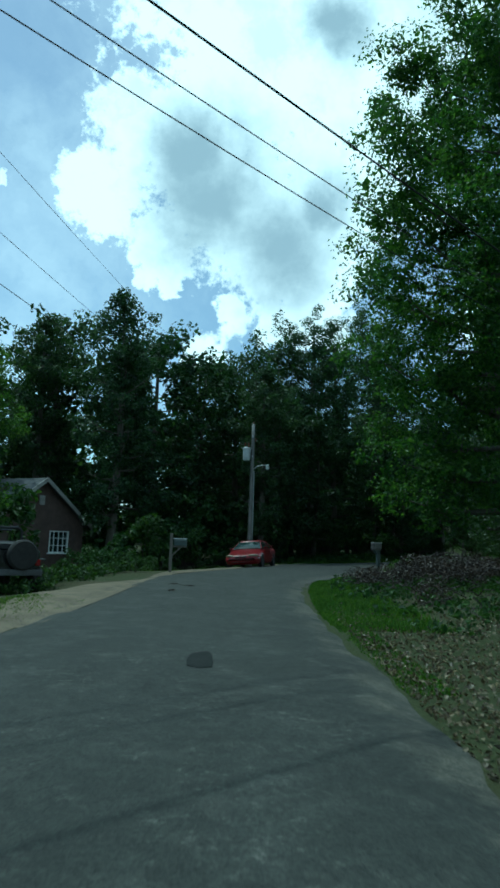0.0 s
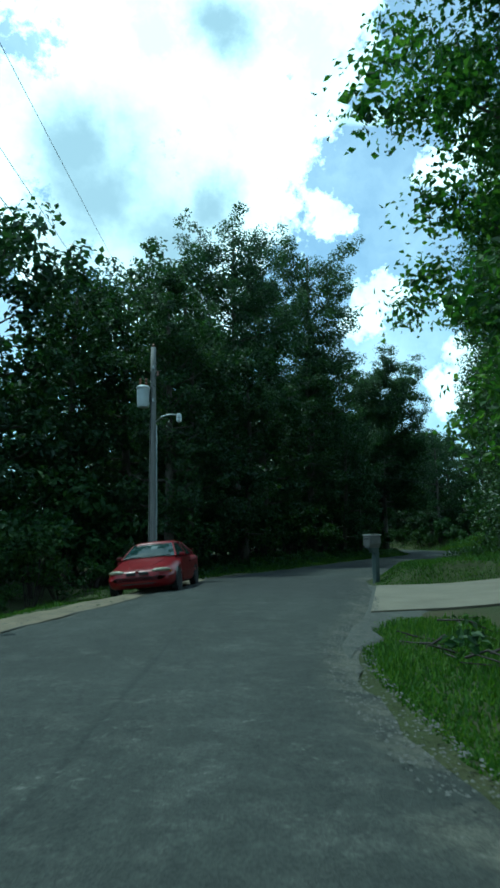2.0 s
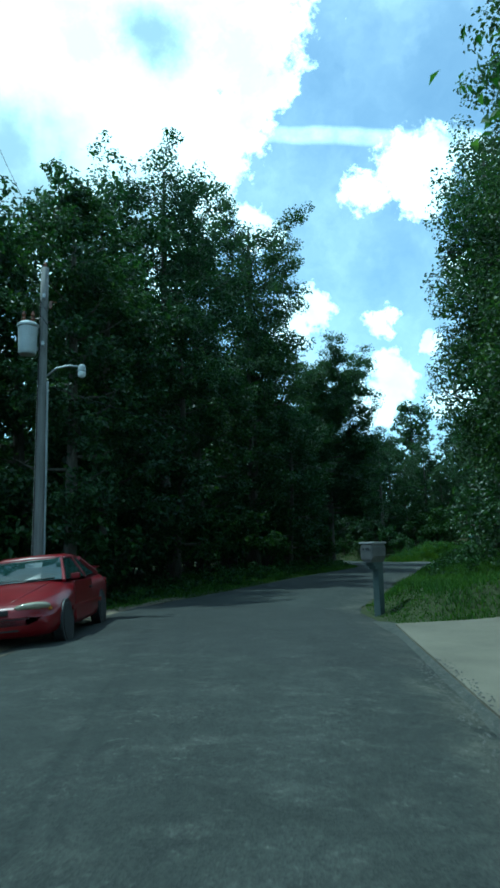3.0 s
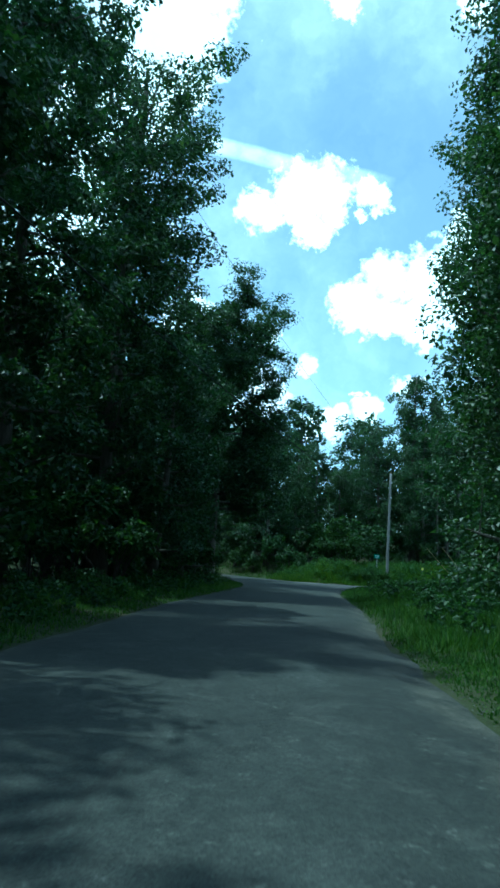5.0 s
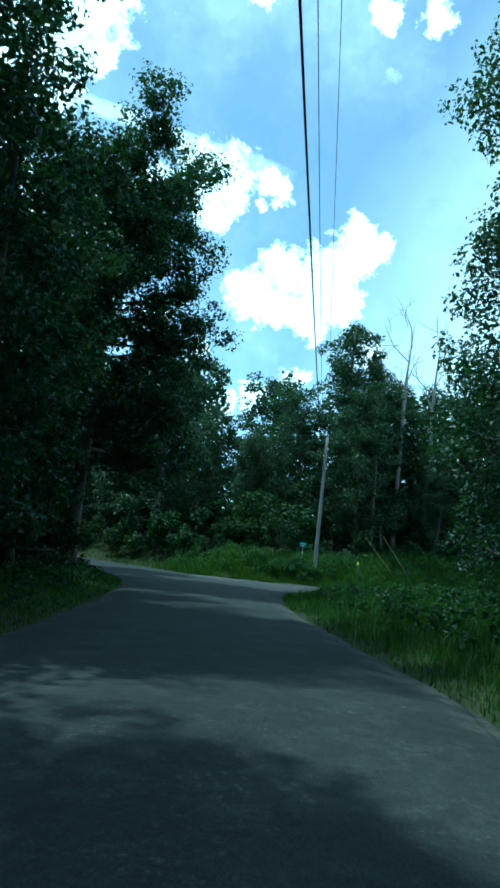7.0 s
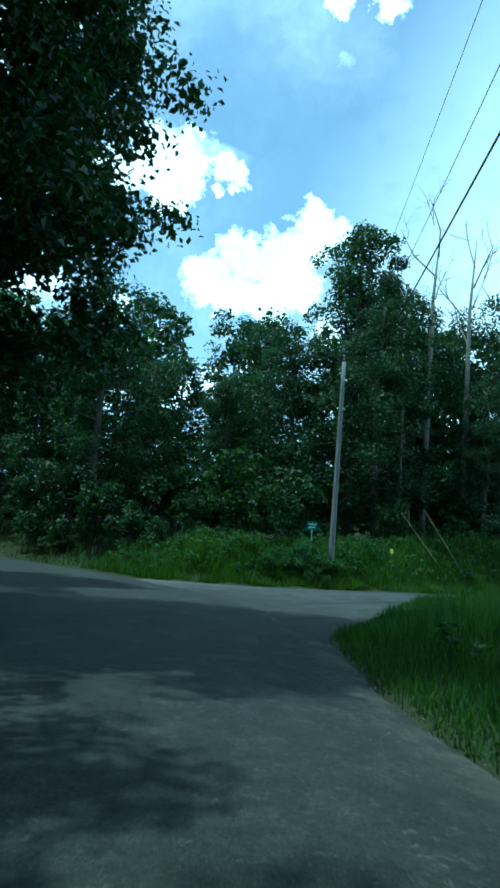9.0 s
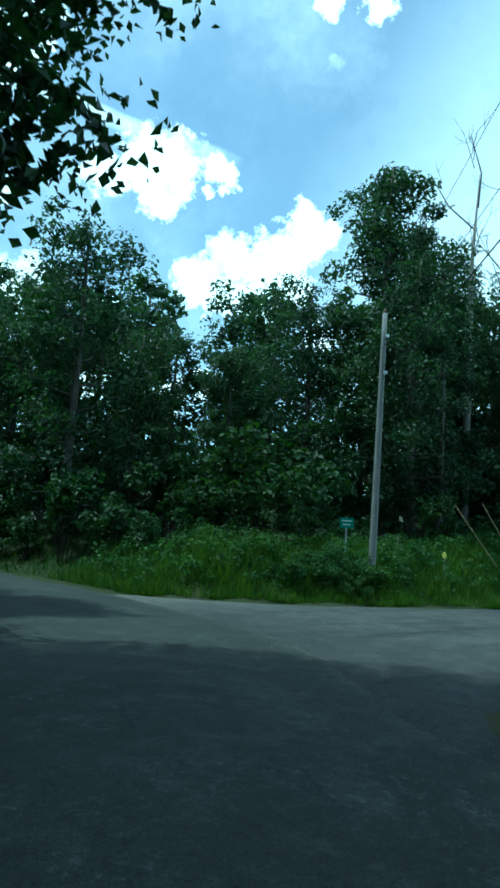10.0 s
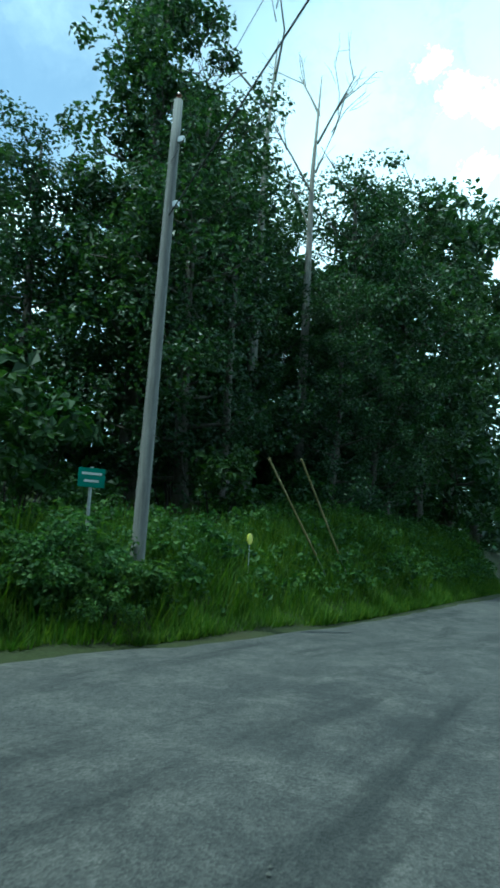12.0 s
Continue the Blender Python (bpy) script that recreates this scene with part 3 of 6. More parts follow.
def land(x, y, rough=True):
    """The height of the ground."""
    x, y = np.atleast_1d(x).astype(float), np.atleast_1d(y).astype(float)
    s, side, at = beside(x, y)
    out = np.maximum(s, 0)
    yard = step(0.8, 15, out) * 1.35 * (1 - step(44, 52, at))
    bank = step(0.5, 3.5, out) * 0.35 * step(44, 52, at)
    right = yard + bank + 0.48 * step(0.02, 1.1, out) * step(34.5, 35.7, y) * (1 - step(42, 48, at))
    left = -0.45 * step(0.6, 4.5, out) * (1 - step(33, 44, at)) + 0.30 * step(0.6, 3.5, out) * step(40, 48, at)
    left = left - 0.15 * step(0.1, 1.2, out) * step(27, 30, at) * (1 - step(41, 45, at))
    z = np.where(side > 0, right, left) + 6.0 * step(24, 75, out)
    far, near = np.interp(x, FAR_X, FAR_Y), np.interp(x, NEAR_X, NEAR_Y)
    north = step(0.0, 2.2, y - far) * (1.15 + 0.9 * step(40, 49, x))
    east = step(0.2, 2.5, x - np.interp(y, [80, 83.5, 92.5, 102, 114], [31.6, 31.0, 30.7, 30.0, 26.0])) * 0.4
    z = np.where((y > far) & (x > 30.5), np.minimum(north, np.maximum(east, step(31, 36.5, x) * 2.1)) + 5.0 * step(10, 50, y - far), z)
    z = np.where((x > 26.5) & (y >= near) & (y <= far) & (s > -0.5), 0.0, z)
    if rough:
        w = np.where((x > 3.5) & (x < 24) & (y > 26.6 + 0.17 * (x - 4.9)) & (y < 35.3), 0.0, 1.0) * np.clip(s / 2.0, 0, 1) * np.where((x > 26.5) & (y >= near - 0.5) & (y <= far + 0.5), 0.0, 1.0)
        z = z + w * 0.09 * (np.sin(x * 0.9 + 1.3 * np.sin(y * 0.31)) * np.sin(y * 0.77 + 0.6 * x) + 0.5 * np.sin(2.3 * x + 1.1) * np.sin(1.9 * y))
    return np.where(s < 0.05, -0.06, z - 0.035 * (1 - np.clip(s / 0.4, 0, 1)) - 0.005)


def level(x, y):
    return float(land(x, y)[0])


def build_ground():
    xs = np.concatenate([[-3000, -1200, -500, -220, -120, -80, -60], np.arange(-46, 84, 0.8), [90, 105, 140, 220, 500, 1200, 3000]])
    ys = np.concatenate([[-3000, -1200, -500, -220, -100, -50, -35], np.arange(-24, 130, 0.8), [140, 165, 220, 500, 1200, 3000]])
    # closer lines where the bank rises by the driveway
    xs, ys = np.unique(np.concatenate([xs, np.arange(3.0, 13, 0.4)])), np.unique(np.concatenate([ys, np.arange(33.4, 39, 0.3)]))
    X, Y = np.meshgrid(xs, ys)
    Z = land(X.ravel(), Y.ravel())
    nx, ny = len(xs), len(ys)
    i = np.arange(nx * ny).reshape(ny, nx)
    faces = np.stack([i[:-1, :-1], i[:-1, 1:], i[1:, 1:], i[1:, :-1]], -1).reshape(-1, 4)
    ob = sheet("ground", np.stack([X.ravel(), Y.ravel(), Z], 1), faces, SOIL, smooth=True)
    tagged(ob, "brown leaf-strewn earth and patchy green ground cover under trees", "ground", kind="structure")


def build_road():
    rng = np.random.default_rng(3)
    n, k = len(ROAD_L), 12
    verts = []
    wobL, wobR = (np.convolve(rng.normal(0, 1, n + 6), np.ones(3) / 3, "same")[3:-3] * 0.10 for _ in range(2))
    for i in range(n):
        a, b = ROAD_L[i], ROAD_R[i]
        u = (b - a) / np.hypot(*(b - a))
        a, b = a - u * wobL[i], b + u * wobR[i]
        for j in range(k + 1):
            t = j / k
            p = a + (b - a) * t
            z = 0.012 + 0.05 * (1 - (2 * t - 1) ** 2) + (-0.05 if j in (0, k) else 0)
            verts.append((*p, z))
    i = np.arange(n * (k + 1)).reshape(n, k + 1)
    faces = np.stack([i[:-1, :-1], i[:-1, 1:], i[1:, 1:], i[1:, :-1]], -1).reshape(-1, 4)
    ob = sheet("road", verts, faces, ASPHALT, smooth=True)
    along = np.concatenate([[0], np.cumsum(np.hypot(*np.diff(ROAD_C, axis=0).T))])
    lane = np.column_stack([np.tile(np.arange(k + 1) / k, n), np.repeat(along, k + 1)])
    ob.data.uv_layers.new(name="lane").data.foreach_set("uv", lane[faces.ravel()].ravel())
    tagged(ob, "worn grey asphalt lane with patches, cracks and crumbling edges", "road", kind="structure")


def build_gravel_road():
    rng = np.random.default_rng(5)
    xs = np.concatenate([np.arange(26.0, 62, 0.5), [66, 72, 80, 95, 120]])
    k, verts = 14, []
    for x in xs:
        a, b = np.interp(x, NEAR_X, NEAR_Y), np.interp(x, FAR_X, FAR_Y)
        a, b = a + rng.normal(0, 0.07), b + rng.normal(0, 0.07)
        for j in range(k + 1):
            t = j / k
            y = a + (b - a) * t
            z = 0.028 + 0.022 * math.sin(x * 0.8 + y) * math.sin(y * 1.3) * step(30.5, 32.5, x) - (0.07 if j in (0, k) else 0)
            z += -0.03 * math.exp(-(((t - 0.3) / 0.1) ** 2)) - 0.03 * math.exp(-(((t - 0.68) / 0.1) ** 2))
            verts.append((x, y, z + 0.02))
    # the mouth dips under the asphalt
    verts = np.array(verts)
    verts[:, 2] -= 0.16 * (1 - step(-1.3, 0.0, beside(verts[:, 0], verts[:, 1])[0]))
    i = np.arange(len(xs) * (k + 1)).reshape(len(xs), k + 1)
    faces = np.stack([i[:-1, :-1], i[1:, :-1], i[1:, 1:], i[:-1, 1:]], -1).reshape(-1, 4)
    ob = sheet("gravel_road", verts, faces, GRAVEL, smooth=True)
    tagged(ob, "pale dusty gravel side road with wheel ruts and stains", "road", kind="structure")


def build_driveway():
    """Concrete slabs that climb from the road into the yard."""
    holder = thing("driveway", Matrix(), "pale concrete driveway slabs meeting the asphalt", "driveway", kind="structure")
    a0, b0 = np.array((4.62, 27.70)), np.array((6.85, 34.3))
    da, db = np.array((0.985, 0.17)), np.array((0.999, 0.02))
    for s0, s1 in ((0.0, 3.9), (3.93, 8.4), (8.43, 13.0), (13.03, 18.0)):
        bm = bmesh.new()
        grid = []
        for i in range(6):
            s = s0 + (s1 - s0) * i / 5
            row = []
            for j in range(9):
                p = (a0 + da * s) * (1 - j / 8) + (b0 + db * s) * (j / 8)
                row.append(bm.verts.new((*p, max(level(*p), 0.0) + 0.045)))
            grid.append(row)
        for r, q in zip(grid, grid[1:]):
            for j in range(8):
                bm.faces.new((r[j], q[j], q[j + 1], r[j + 1]))
        ex = bmesh.ops.extrude_face_region(bm, geom=bm.faces[:])
        for v in [v for v in ex["geom"] if isinstance(v, bmesh.types.BMVert)]:
            v.co.z -= 0.12
        bmesh.ops.recalc_face_normals(bm, faces=bm.faces[:])
        part("slab", bm, CONCRETE, holder)
    # packed gravel between the asphalt and the first slab
    verts, k = [], 8
    ok = [i for i in range(len(ROAD_R)) if 22.5 < ROAD_R[i, 1] < 36.0]
    for i in ok:
        u = (ROAD_R[i] - ROAD_L[i]) / np.hypot(*(ROAD_R[i] - ROAD_L[i]))
        y = ROAD_R[i, 1]
        ends = float(step(22.5, 25.0, y)) * (1 - float(step(34.2, 36.0, y)))
        w = 0.12 + ends * (0.35 + 0.85 * float(step(25.5, 27.8, y)) * (1 - float(step(33.0, 34.6, y))) + 0.14 * math.sin(3.1 * y))
        for j in range(k + 1):
            p = ROAD_R[i] + u * (w * j / k - 0.22)
            z = max(level(*p) + 0.012, 0.016) - 0.06 * (1 - ends) if 0 < j < k else level(*p) - 0.03
            verts.append((*p, z))
    i = np.arange(len(ok) * (k + 1)).reshape(len(ok), k + 1)
    faces = np.stack([i[:-1, :-1], i[:-1, 1:], i[1:, 1:], i[1:, :-1]], -1).reshape(-1, 4)
    tagged(sheet("gravel_apron", verts, faces, APRON, smooth=True), "grey packed gravel apron beside the driveway", "road shoulder", kind="structure")


# ---- plants ----
def leaf_quads(rng, centres, radii, n, size):
    """Folded leaf sprays scattered over clumps: corners and faces."""
    centres, radii = np.array(centres), np.array(radii)
    w = radii**2 / (radii**2).sum()
    pick = rng.choice(len(centres), n, p=w)
    d = rng.normal(size=(n, 3))
    d /= np.linalg.norm(d, axis=1)[:, None]
    flat = np.array([1.0, 1.0, 0.72])
    pos = centres[pick] + d * flat * (radii[pick] * rng.uniform(0.35, 1.0, n) ** 0.6)[:, None]
    nrm = d * 0.7 + np.array([0, 0, 0.55]) + rng.normal(size=(n, 3)) * 0.55
    nrm /= np.linalg.norm(nrm, axis=1)[:, None]
    tan = np.cross(nrm, rng.normal(size=(n, 3)))
    tan /= np.linalg.norm(tan, axis=1)[:, None] + 1e-9
    bit = np.cross(nrm, tan)
    L = (size * rng.uniform(0.6, 1.35, n))[:, None]
    W = L * rng.uniform(0.5, 0.8, n)[:, None]
    v = np.stack([pos - tan * L * 0.5, pos + bit * W * 0.5 + nrm * L * 0.12 + tan * L * 0.05, pos + tan * L * 0.5 - nrm * L * 0.10,
                  pos - bit * W * 0.5 + nrm * L * 0.12 + tan * L * 0.05], 1)
    return v.reshape(-1, 3), np.arange(4 * n).reshape(n, 4)


def make_tree(seed, height, radius, low, leaves, size, limbs=15, leaf=None, bark=None, lean=0.0, open_top=0.0, clump=1.0, fill=1.3, loose=0.5, heart=0.10, cone=0.0, skirt=0.58, vary=0.40, bias=0.9, lonely=4):
    """A broadleaf tree as a thing at the origin: trunk with limbs, and a crown of leaf sprays."""
    rng = np.random.default_rng(seed)
    ob = thing("tree", Matrix(), "tall broadleaf tree in full summer leaf at the roadside", "tree", "roadside trees")
    wood = bmesh.new()
    bend = rng.normal(0, 0.25, 2)
    path = lambda f: Vector((bend[0] * math.sin(f * 3) + lean * f * f * height * 0.2, bend[1] * math.sin(f * 2.2), f * height))
    base_r = 0.012 * height + 0.06
    fs = np.linspace(0, 0.93, 9)
    tube(wood, [path(f) - Vector((0, 0, 0.3 if f == 0 else 0)) for f in fs], [base_r * (1.35 if f == 0 else 1) * (1 - f) ** 0.8 + 0.02 for f in fs], 9)
    centres, radii = [], []
    for i in range(limbs):
        f = low + (0.90 - low) * ((i + rng.uniform(0.1, 0.9)) / limbs) ** bias
        g = (f - low) / (1 - low)
        reach = radius * (skirt + (1 - skirt) * math.sin(math.pi * min(1, g * 0.9 + 0.18))) * rng.uniform(1.06 - vary, 1.06) * (1 - cone * g)
        az = i * 2.4 + rng.uniform(-0.5, 0.5)
        rise = reach * (0.15 + 0.75 * g) * rng.uniform(0.7, 1.2)
        a = path(f * 0.97)
        tip = a + Vector((math.cos(az) * reach, math.sin(az) * reach, rise))
        tip.z = min(tip.z, height * 0.985)
        mid_p = a.lerp(tip, 0.5) + Vector((rng.normal(0, 0.2), rng.normal(0, 0.2), -0.10 * reach))
        r0 = max(0.03, base_r * (1 - f) ** 0.8 * 0.45)
        tube(wood, [a, mid_p, mid_p.lerp(tip, 0.62)], [r0, r0 * 0.6, 0.012], 5, False)
        k = max(4, int(reach * 2.0 * fill))
        for j in range(k):
            t = 0.28 + 0.76 * (j + rng.uniform(0, 0.8)) / k
            p = a.lerp(mid_p, t * 2) if t < 0.5 else mid_p.lerp(tip, t * 2 - 1)
            q = p + Vector(rng.normal(0, loose, 3)) * (0.6 + 0.5 * t)
            if rng.uniform() > open_top * g:
                centres.append(q)
                radii.append(rng.uniform(0.55, 1.15) * clump)
                if j % 2 and t < 0.7:
                    tube(wood, [p, q], [0.03, 0.008], 4, False)
    for i in range(7):
        centres.append(path(0.93) + Vector((rng.normal(0, radius * 0.16), rng.normal(0, radius * 0.16), rng.uniform(-0.12, 0.02) * height * 0.5)))
        radii.append(rng.uniform(0.5, 0.9) * clump)
    part("trunk", wood, bark or BARK, ob, smooth=True)
    # leave out clumps that would hang alone outside the crown
    c, r = np.array([tuple(c) for c in centres]), np.array(radii)
    near = (np.linalg.norm(c[:, None] - c[None], axis=2) < 1.5 * clump + 0.3).sum(1)
    c, r = c[near > lonely], r[near > lonely]
    big = int(leaves * heart)
    v, f = leaf_quads(rng, c, r, leaves - big, size)
    v2, f2 = leaf_quads(rng, c, r * 0.5, big, size * 1.4)
    sheet("crown", np.concatenate([v, v2]), np.concatenate([f, f2 + len(v)]), leaf or LEAF, ob)
    TOPS[seed] = float(np.percentile(v[:, 2], 99.8))
    return ob


TOPS = {}


def make_shrub(seed, height, radius, leaves, size, leaf=None):
    rng = np.random.default_rng(seed)
    ob = thing("shrub", Matrix(), "leafy green undergrowth shrub at the wood's edge", "shrub", "undergrowth")
    wood, centres, radii = bmesh.new(), [], []
    for i in range(11):
        az, out = rng.uniform(0, 6.28), radius * rng.uniform(0.1, 0.85)
        tip = Vector((math.cos(az) * out, math.sin(az) * out, height * rng.uniform(0.35, 0.92)))
        tube(wood, [(tip.x * 0.2, tip.y * 0.2, -0.1), tip * 0.6, tip], [0.025, 0.016, 0.006], 4, False)
        for _ in range(2):
            centres.append(tuple(tip + Vector(rng.normal(0, 0.16, 3))))
            radii.append(rng.uniform(0.25, 0.48) * radius * 0.75)
    part("stem", wood, TWIG, ob)
    v, f = leaf_quads(rng, centres, radii, leaves, size)
    v[:, 2] = np.maximum(v[:, 2], 0.02)
    sheet("foliage", v, f, leaf or LEAF_SHRUB, ob)
    return ob


def place(ob, x, y, turn=0.0, size=1.0, tall=1.0, used=set()):
    """Stands a plant on the ground: the first one itself, then copies."""
    m = pose(x, y, level(x, y) - 0.03, 0, 0, turn) @ Matrix.Diagonal((size, size, size * tall, 1))
    if ob.name not in used:
        used.add(ob.name)
        ob.matrix_basis = m
        return ob
    c = copy_thing(ob, m)
    c.matrix_basis = m
    return c


# kind of tree: height, crown radius, lowest limb as a share of the height
KINDS = {
    "full": dict(seed=11, height=17, radius=3.7, low=0.07, leaves=7600, size=0.32, limbs=28, clump=0.95),
    "broad": dict(seed=12, height=16, radius=4.4, low=0.10, leaves=7600, size=0.33, limbs=28, clump=0.95),
    "edge": dict(seed=22, height=16, radius=3.6, low=0.06, leaves=12000, size=0.225, limbs=32, clump=0.9),
    "bank": dict(seed=26, height=15, radius=3.4, low=0.06, leaves=23000, size=0.16, limbs=36, clump=0.85, fill=1.5, loose=0.6, lonely=2),
    "slim": dict(seed=13, height=17, radius=2.7, low=0.10, leaves=13000, size=0.21, limbs=24, clump=0.85),
    "open": dict(seed=15, height=18, radius=3.5, low=0.16, leaves=19000, size=0.19, limbs=42, open_top=0.30, clump=0.75, fill=1.3, loose=0.6, cone=0.30, bias=0.8, lonely=2),
    "back": dict(seed=18, height=17, radius=4.2, low=0.04, leaves=3800, size=0.55, limbs=24, heart=0.0),
    "dense": dict(seed=19, height=18, radius=3.3, low=0.09, leaves=21000, size=0.205, limbs=36, clump=0.80, fill=1.7),
    "spread": dict(seed=20, height=18, radius=4.2, low=0.23, leaves=118000, size=0.14, limbs=58, clump=0.85, fill=2.8, loose=0.40, heart=0.45, skirt=0.94, vary=0.16, bias=1.1, cone=0.10),
    "near": dict(seed=16, height=22, radius=5.6, low=0.08, leaves=140000, size=0.132, limbs=74, leaf=LEAF_BRIGHT, clump=0.92, fill=2.2, heart=0.40, vary=0.2, loose=0.4),
    "crest": dict(seed=24, height=24, radius=4.3, low=0.42, leaves=34000, size=0.17, limbs=40, clump=0.75, fill=1.5, open_top=0.25, heart=0.08, skirt=0.8, vary=0.3, lonely=2),
    "yard": dict(seed=25, height=13, radius=3.0, low=0.22, leaves=15000, size=0.16, limbs=24, leaf=LEAF_BRIGHT, clump=0.7, fill=1.4, lonely=2),
    "bright": dict(seed=17, height=22, radius=3.2, low=0.04, leaves=42000, size=0.155, limbs=56, clump=0.85, fill=1.8, heart=0.04),
}
# trees: place on the plan, height, kind
TREES = [
    # beyond the lane's first bend
    (-13.5, 46, 17.0, "full"), (-7.4, 39.5, 16.4, "open"), (-12.9, 42.2, 15.5, "open"), (-7.0, 18.7, 7.0, "yard"), (-6.2, 45, 15.8, "broad"), (-16, 37, 14.5, "full"), (-21, 34, 14, "broad"),
    (-3.0, 47.5, 14.6, "edge"), (-0.4, 49.7, 15.6, "edge"), (2.4, 51.5, 17.0, "edge"), (2.2, 46.4, 12.0, "edge"), (1.3, 43.4, 12.6, "open"), (5.0, 49.2, 10.5, "slim"), (5.0, 52.4, 19.0, "crest"), (7.6, 58.0, 17.6, "open"),
    (12.3, 66.4, 24.0, "crest"), (11.6, 63.0, 15.5, "dense"), (14.8, 70.4, 12.4, "broad"), (17.2, 70.0, 10.5, "edge"), (14.6, 66.2, 11.0, "edge"), (21.0, 75.7, 18.0, "spread"), (22.4, 84.3, 15.5, "dense"), (18, 83, 16, "full"), (20.5, 95, 15, "broad"), (18.5, 103, 15, "full"),
    (-10, 52, 16, "back"), (-4, 56, 16, "back"), (1, 58, 14, "back"), (4.0, 62.5, 12.5, "back"), (7.5, 68, 13, "back"), (10.5, 74, 13, "back"), (3, 55, 12.5, "back"), (13, 77, 16, "back"),
    (14, 82, 17, "back"), (16, 90, 16, "back"), (15, 100, 16, "back"), (1.5, 69, 17, "back"), (9, 86, 17, "back"),
    (-15, 48, 15, "back"), (-20, 42, 15, "back"),
    # yard and wood on the other side of the lane
    (10.5, 24.6, 22.5, "near"), (15.5, 19, 20, "full"), (14.6, 37.2, 19.5, "bright"), (17.4, 43.0, 19.6, "bright"), (20.4, 50.6, 21.0, "bright"), (27.4, 57.4, 23.0, "bright"), (31.2, 63.2, 24.0, "bright"), (23.5, 53.5, 18, "bank"),
    (26, 45, 19, "back"), (32, 53, 19, "back"), (36, 60, 18, "back"), (24, 37, 18, "back"), (21, 23, 18, "back"), (19.4, 46.5, 17, "bank"),
    # across the side road
    (33.6, 93.4, 13.6, "edge"), (34.6, 99.5, 13.0, "edge"), (38.0, 96, 10.2, "edge"), (39.8, 92.2, 8.8, "slim"), (45.2, 87.6, 17.5, "open"), (41.8, 94.5, 9.6, "slim"), (48.2, 88, 15.2, "open"), (44.9, 85.4, 12.4, "bank"),
    (43.0, 89.4, 11.9, "bank"), (51, 86.6, 13.2, "bank"), (54.2, 85, 15.0, "bank"), (57.6, 84, 16.2, "bank"), (61.5, 83.4, 17.0, "broad"), (66, 83, 19, "full"), (72, 82.6, 16, "back"), (47.6, 85.6, 11.5, "slim"), (50.6, 83.6, 9.0, "bank"), (53.8, 83.4, 10.0, "bank"),
    (38.5, 101.5, 12.6, "broad"), (44, 102.5, 11.6, "broad"), (50, 103.5, 15.5, "broad"), (36, 107, 13.5, "full"), (50, 117, 17.4, "back"), (36.5, 119, 16, "back"), (41, 113, 13, "back"),
    (50.5, 93.5, 13.5, "back"), (55, 92, 14.5, "back"), (60, 91, 15.5, "back"), (66, 90, 16, "back"), (47.6, 98.0, 14.2, "full"),
    # where the lane goes out of sight, and behind the start
    (31.5, 109, 14, "full"), (28, 118, 15, "full"), (33.5, 114, 15, "broad"), (32.6, 104.5, 12.5, "edge"), (33.4, 98.6, 11.0, "edge"), (23, 123, 15, "full"), (30, 128, 16, "back"), (9, 113, 16, "back"), (-9, -12, 17, "back"), (9, -14, 18, "back"), (-14, 4, 16, "back"), (13, 6, 18, "back"),
]


def build_trees():
    kinds = {k: make_tree(**v) for k, v in KINDS.items()}
    heights = {k: TOPS[v["seed"]] for k, v in KINDS.items()}
    rng = np.random.default_rng(21)
    for x, y, h, k in TREES:
        s = h / heights[k]
        place(kinds[k], x, y, rng.uniform(0, 360), s, 1.0)


def build_far_woods():
    """A wall of wood further back, too far to tell its trees apart."""
    rng = np.random.default_rng(23)
    line = [(-46, 10), (-44, 44), (-28, 66), (-12, 84), (-2, 104), (8, 126), (24, 146), (44, 140), (60, 126), (66, 108), (74, 98), (88, 92), (96, 84)]
    pts = glide(line, 24)
    c, r = [], []
    for _ in range(2300):
        p = pts[rng.integers(len(pts))] + rng.normal(0, 3.0, 2)
        top = 11.5 + 3.0 * float(step(8, -8, p[0])) + 1.6 * math.sin(p[0] * 0.35) + 1.2 * math.sin(p[1] * 0.5)
        c.append((*p, rng.uniform(0.3, top)))
        r.append(rng.uniform(1.4, 2.8))
    v, f = leaf_quads(rng, c, r, 46000, 0.92)
    tagged(sheet("distant_woods", v, f, LEAF), "dark green woods standing further back", "woods", kind="stuff")


def edge_spot(side, y, out):
    """A place beside the road at about that y, out metres from its edge."""
    e = ROAD_L if side < 0 else ROAD_R
    i = int(np.argmin(abs(e[:, 1] - y)))
    u = (ROAD_R[i] - ROAD_L[i]) / np.hypot(*(ROAD_R[i] - ROAD_L[i]))
    return e[i] + u * out * side


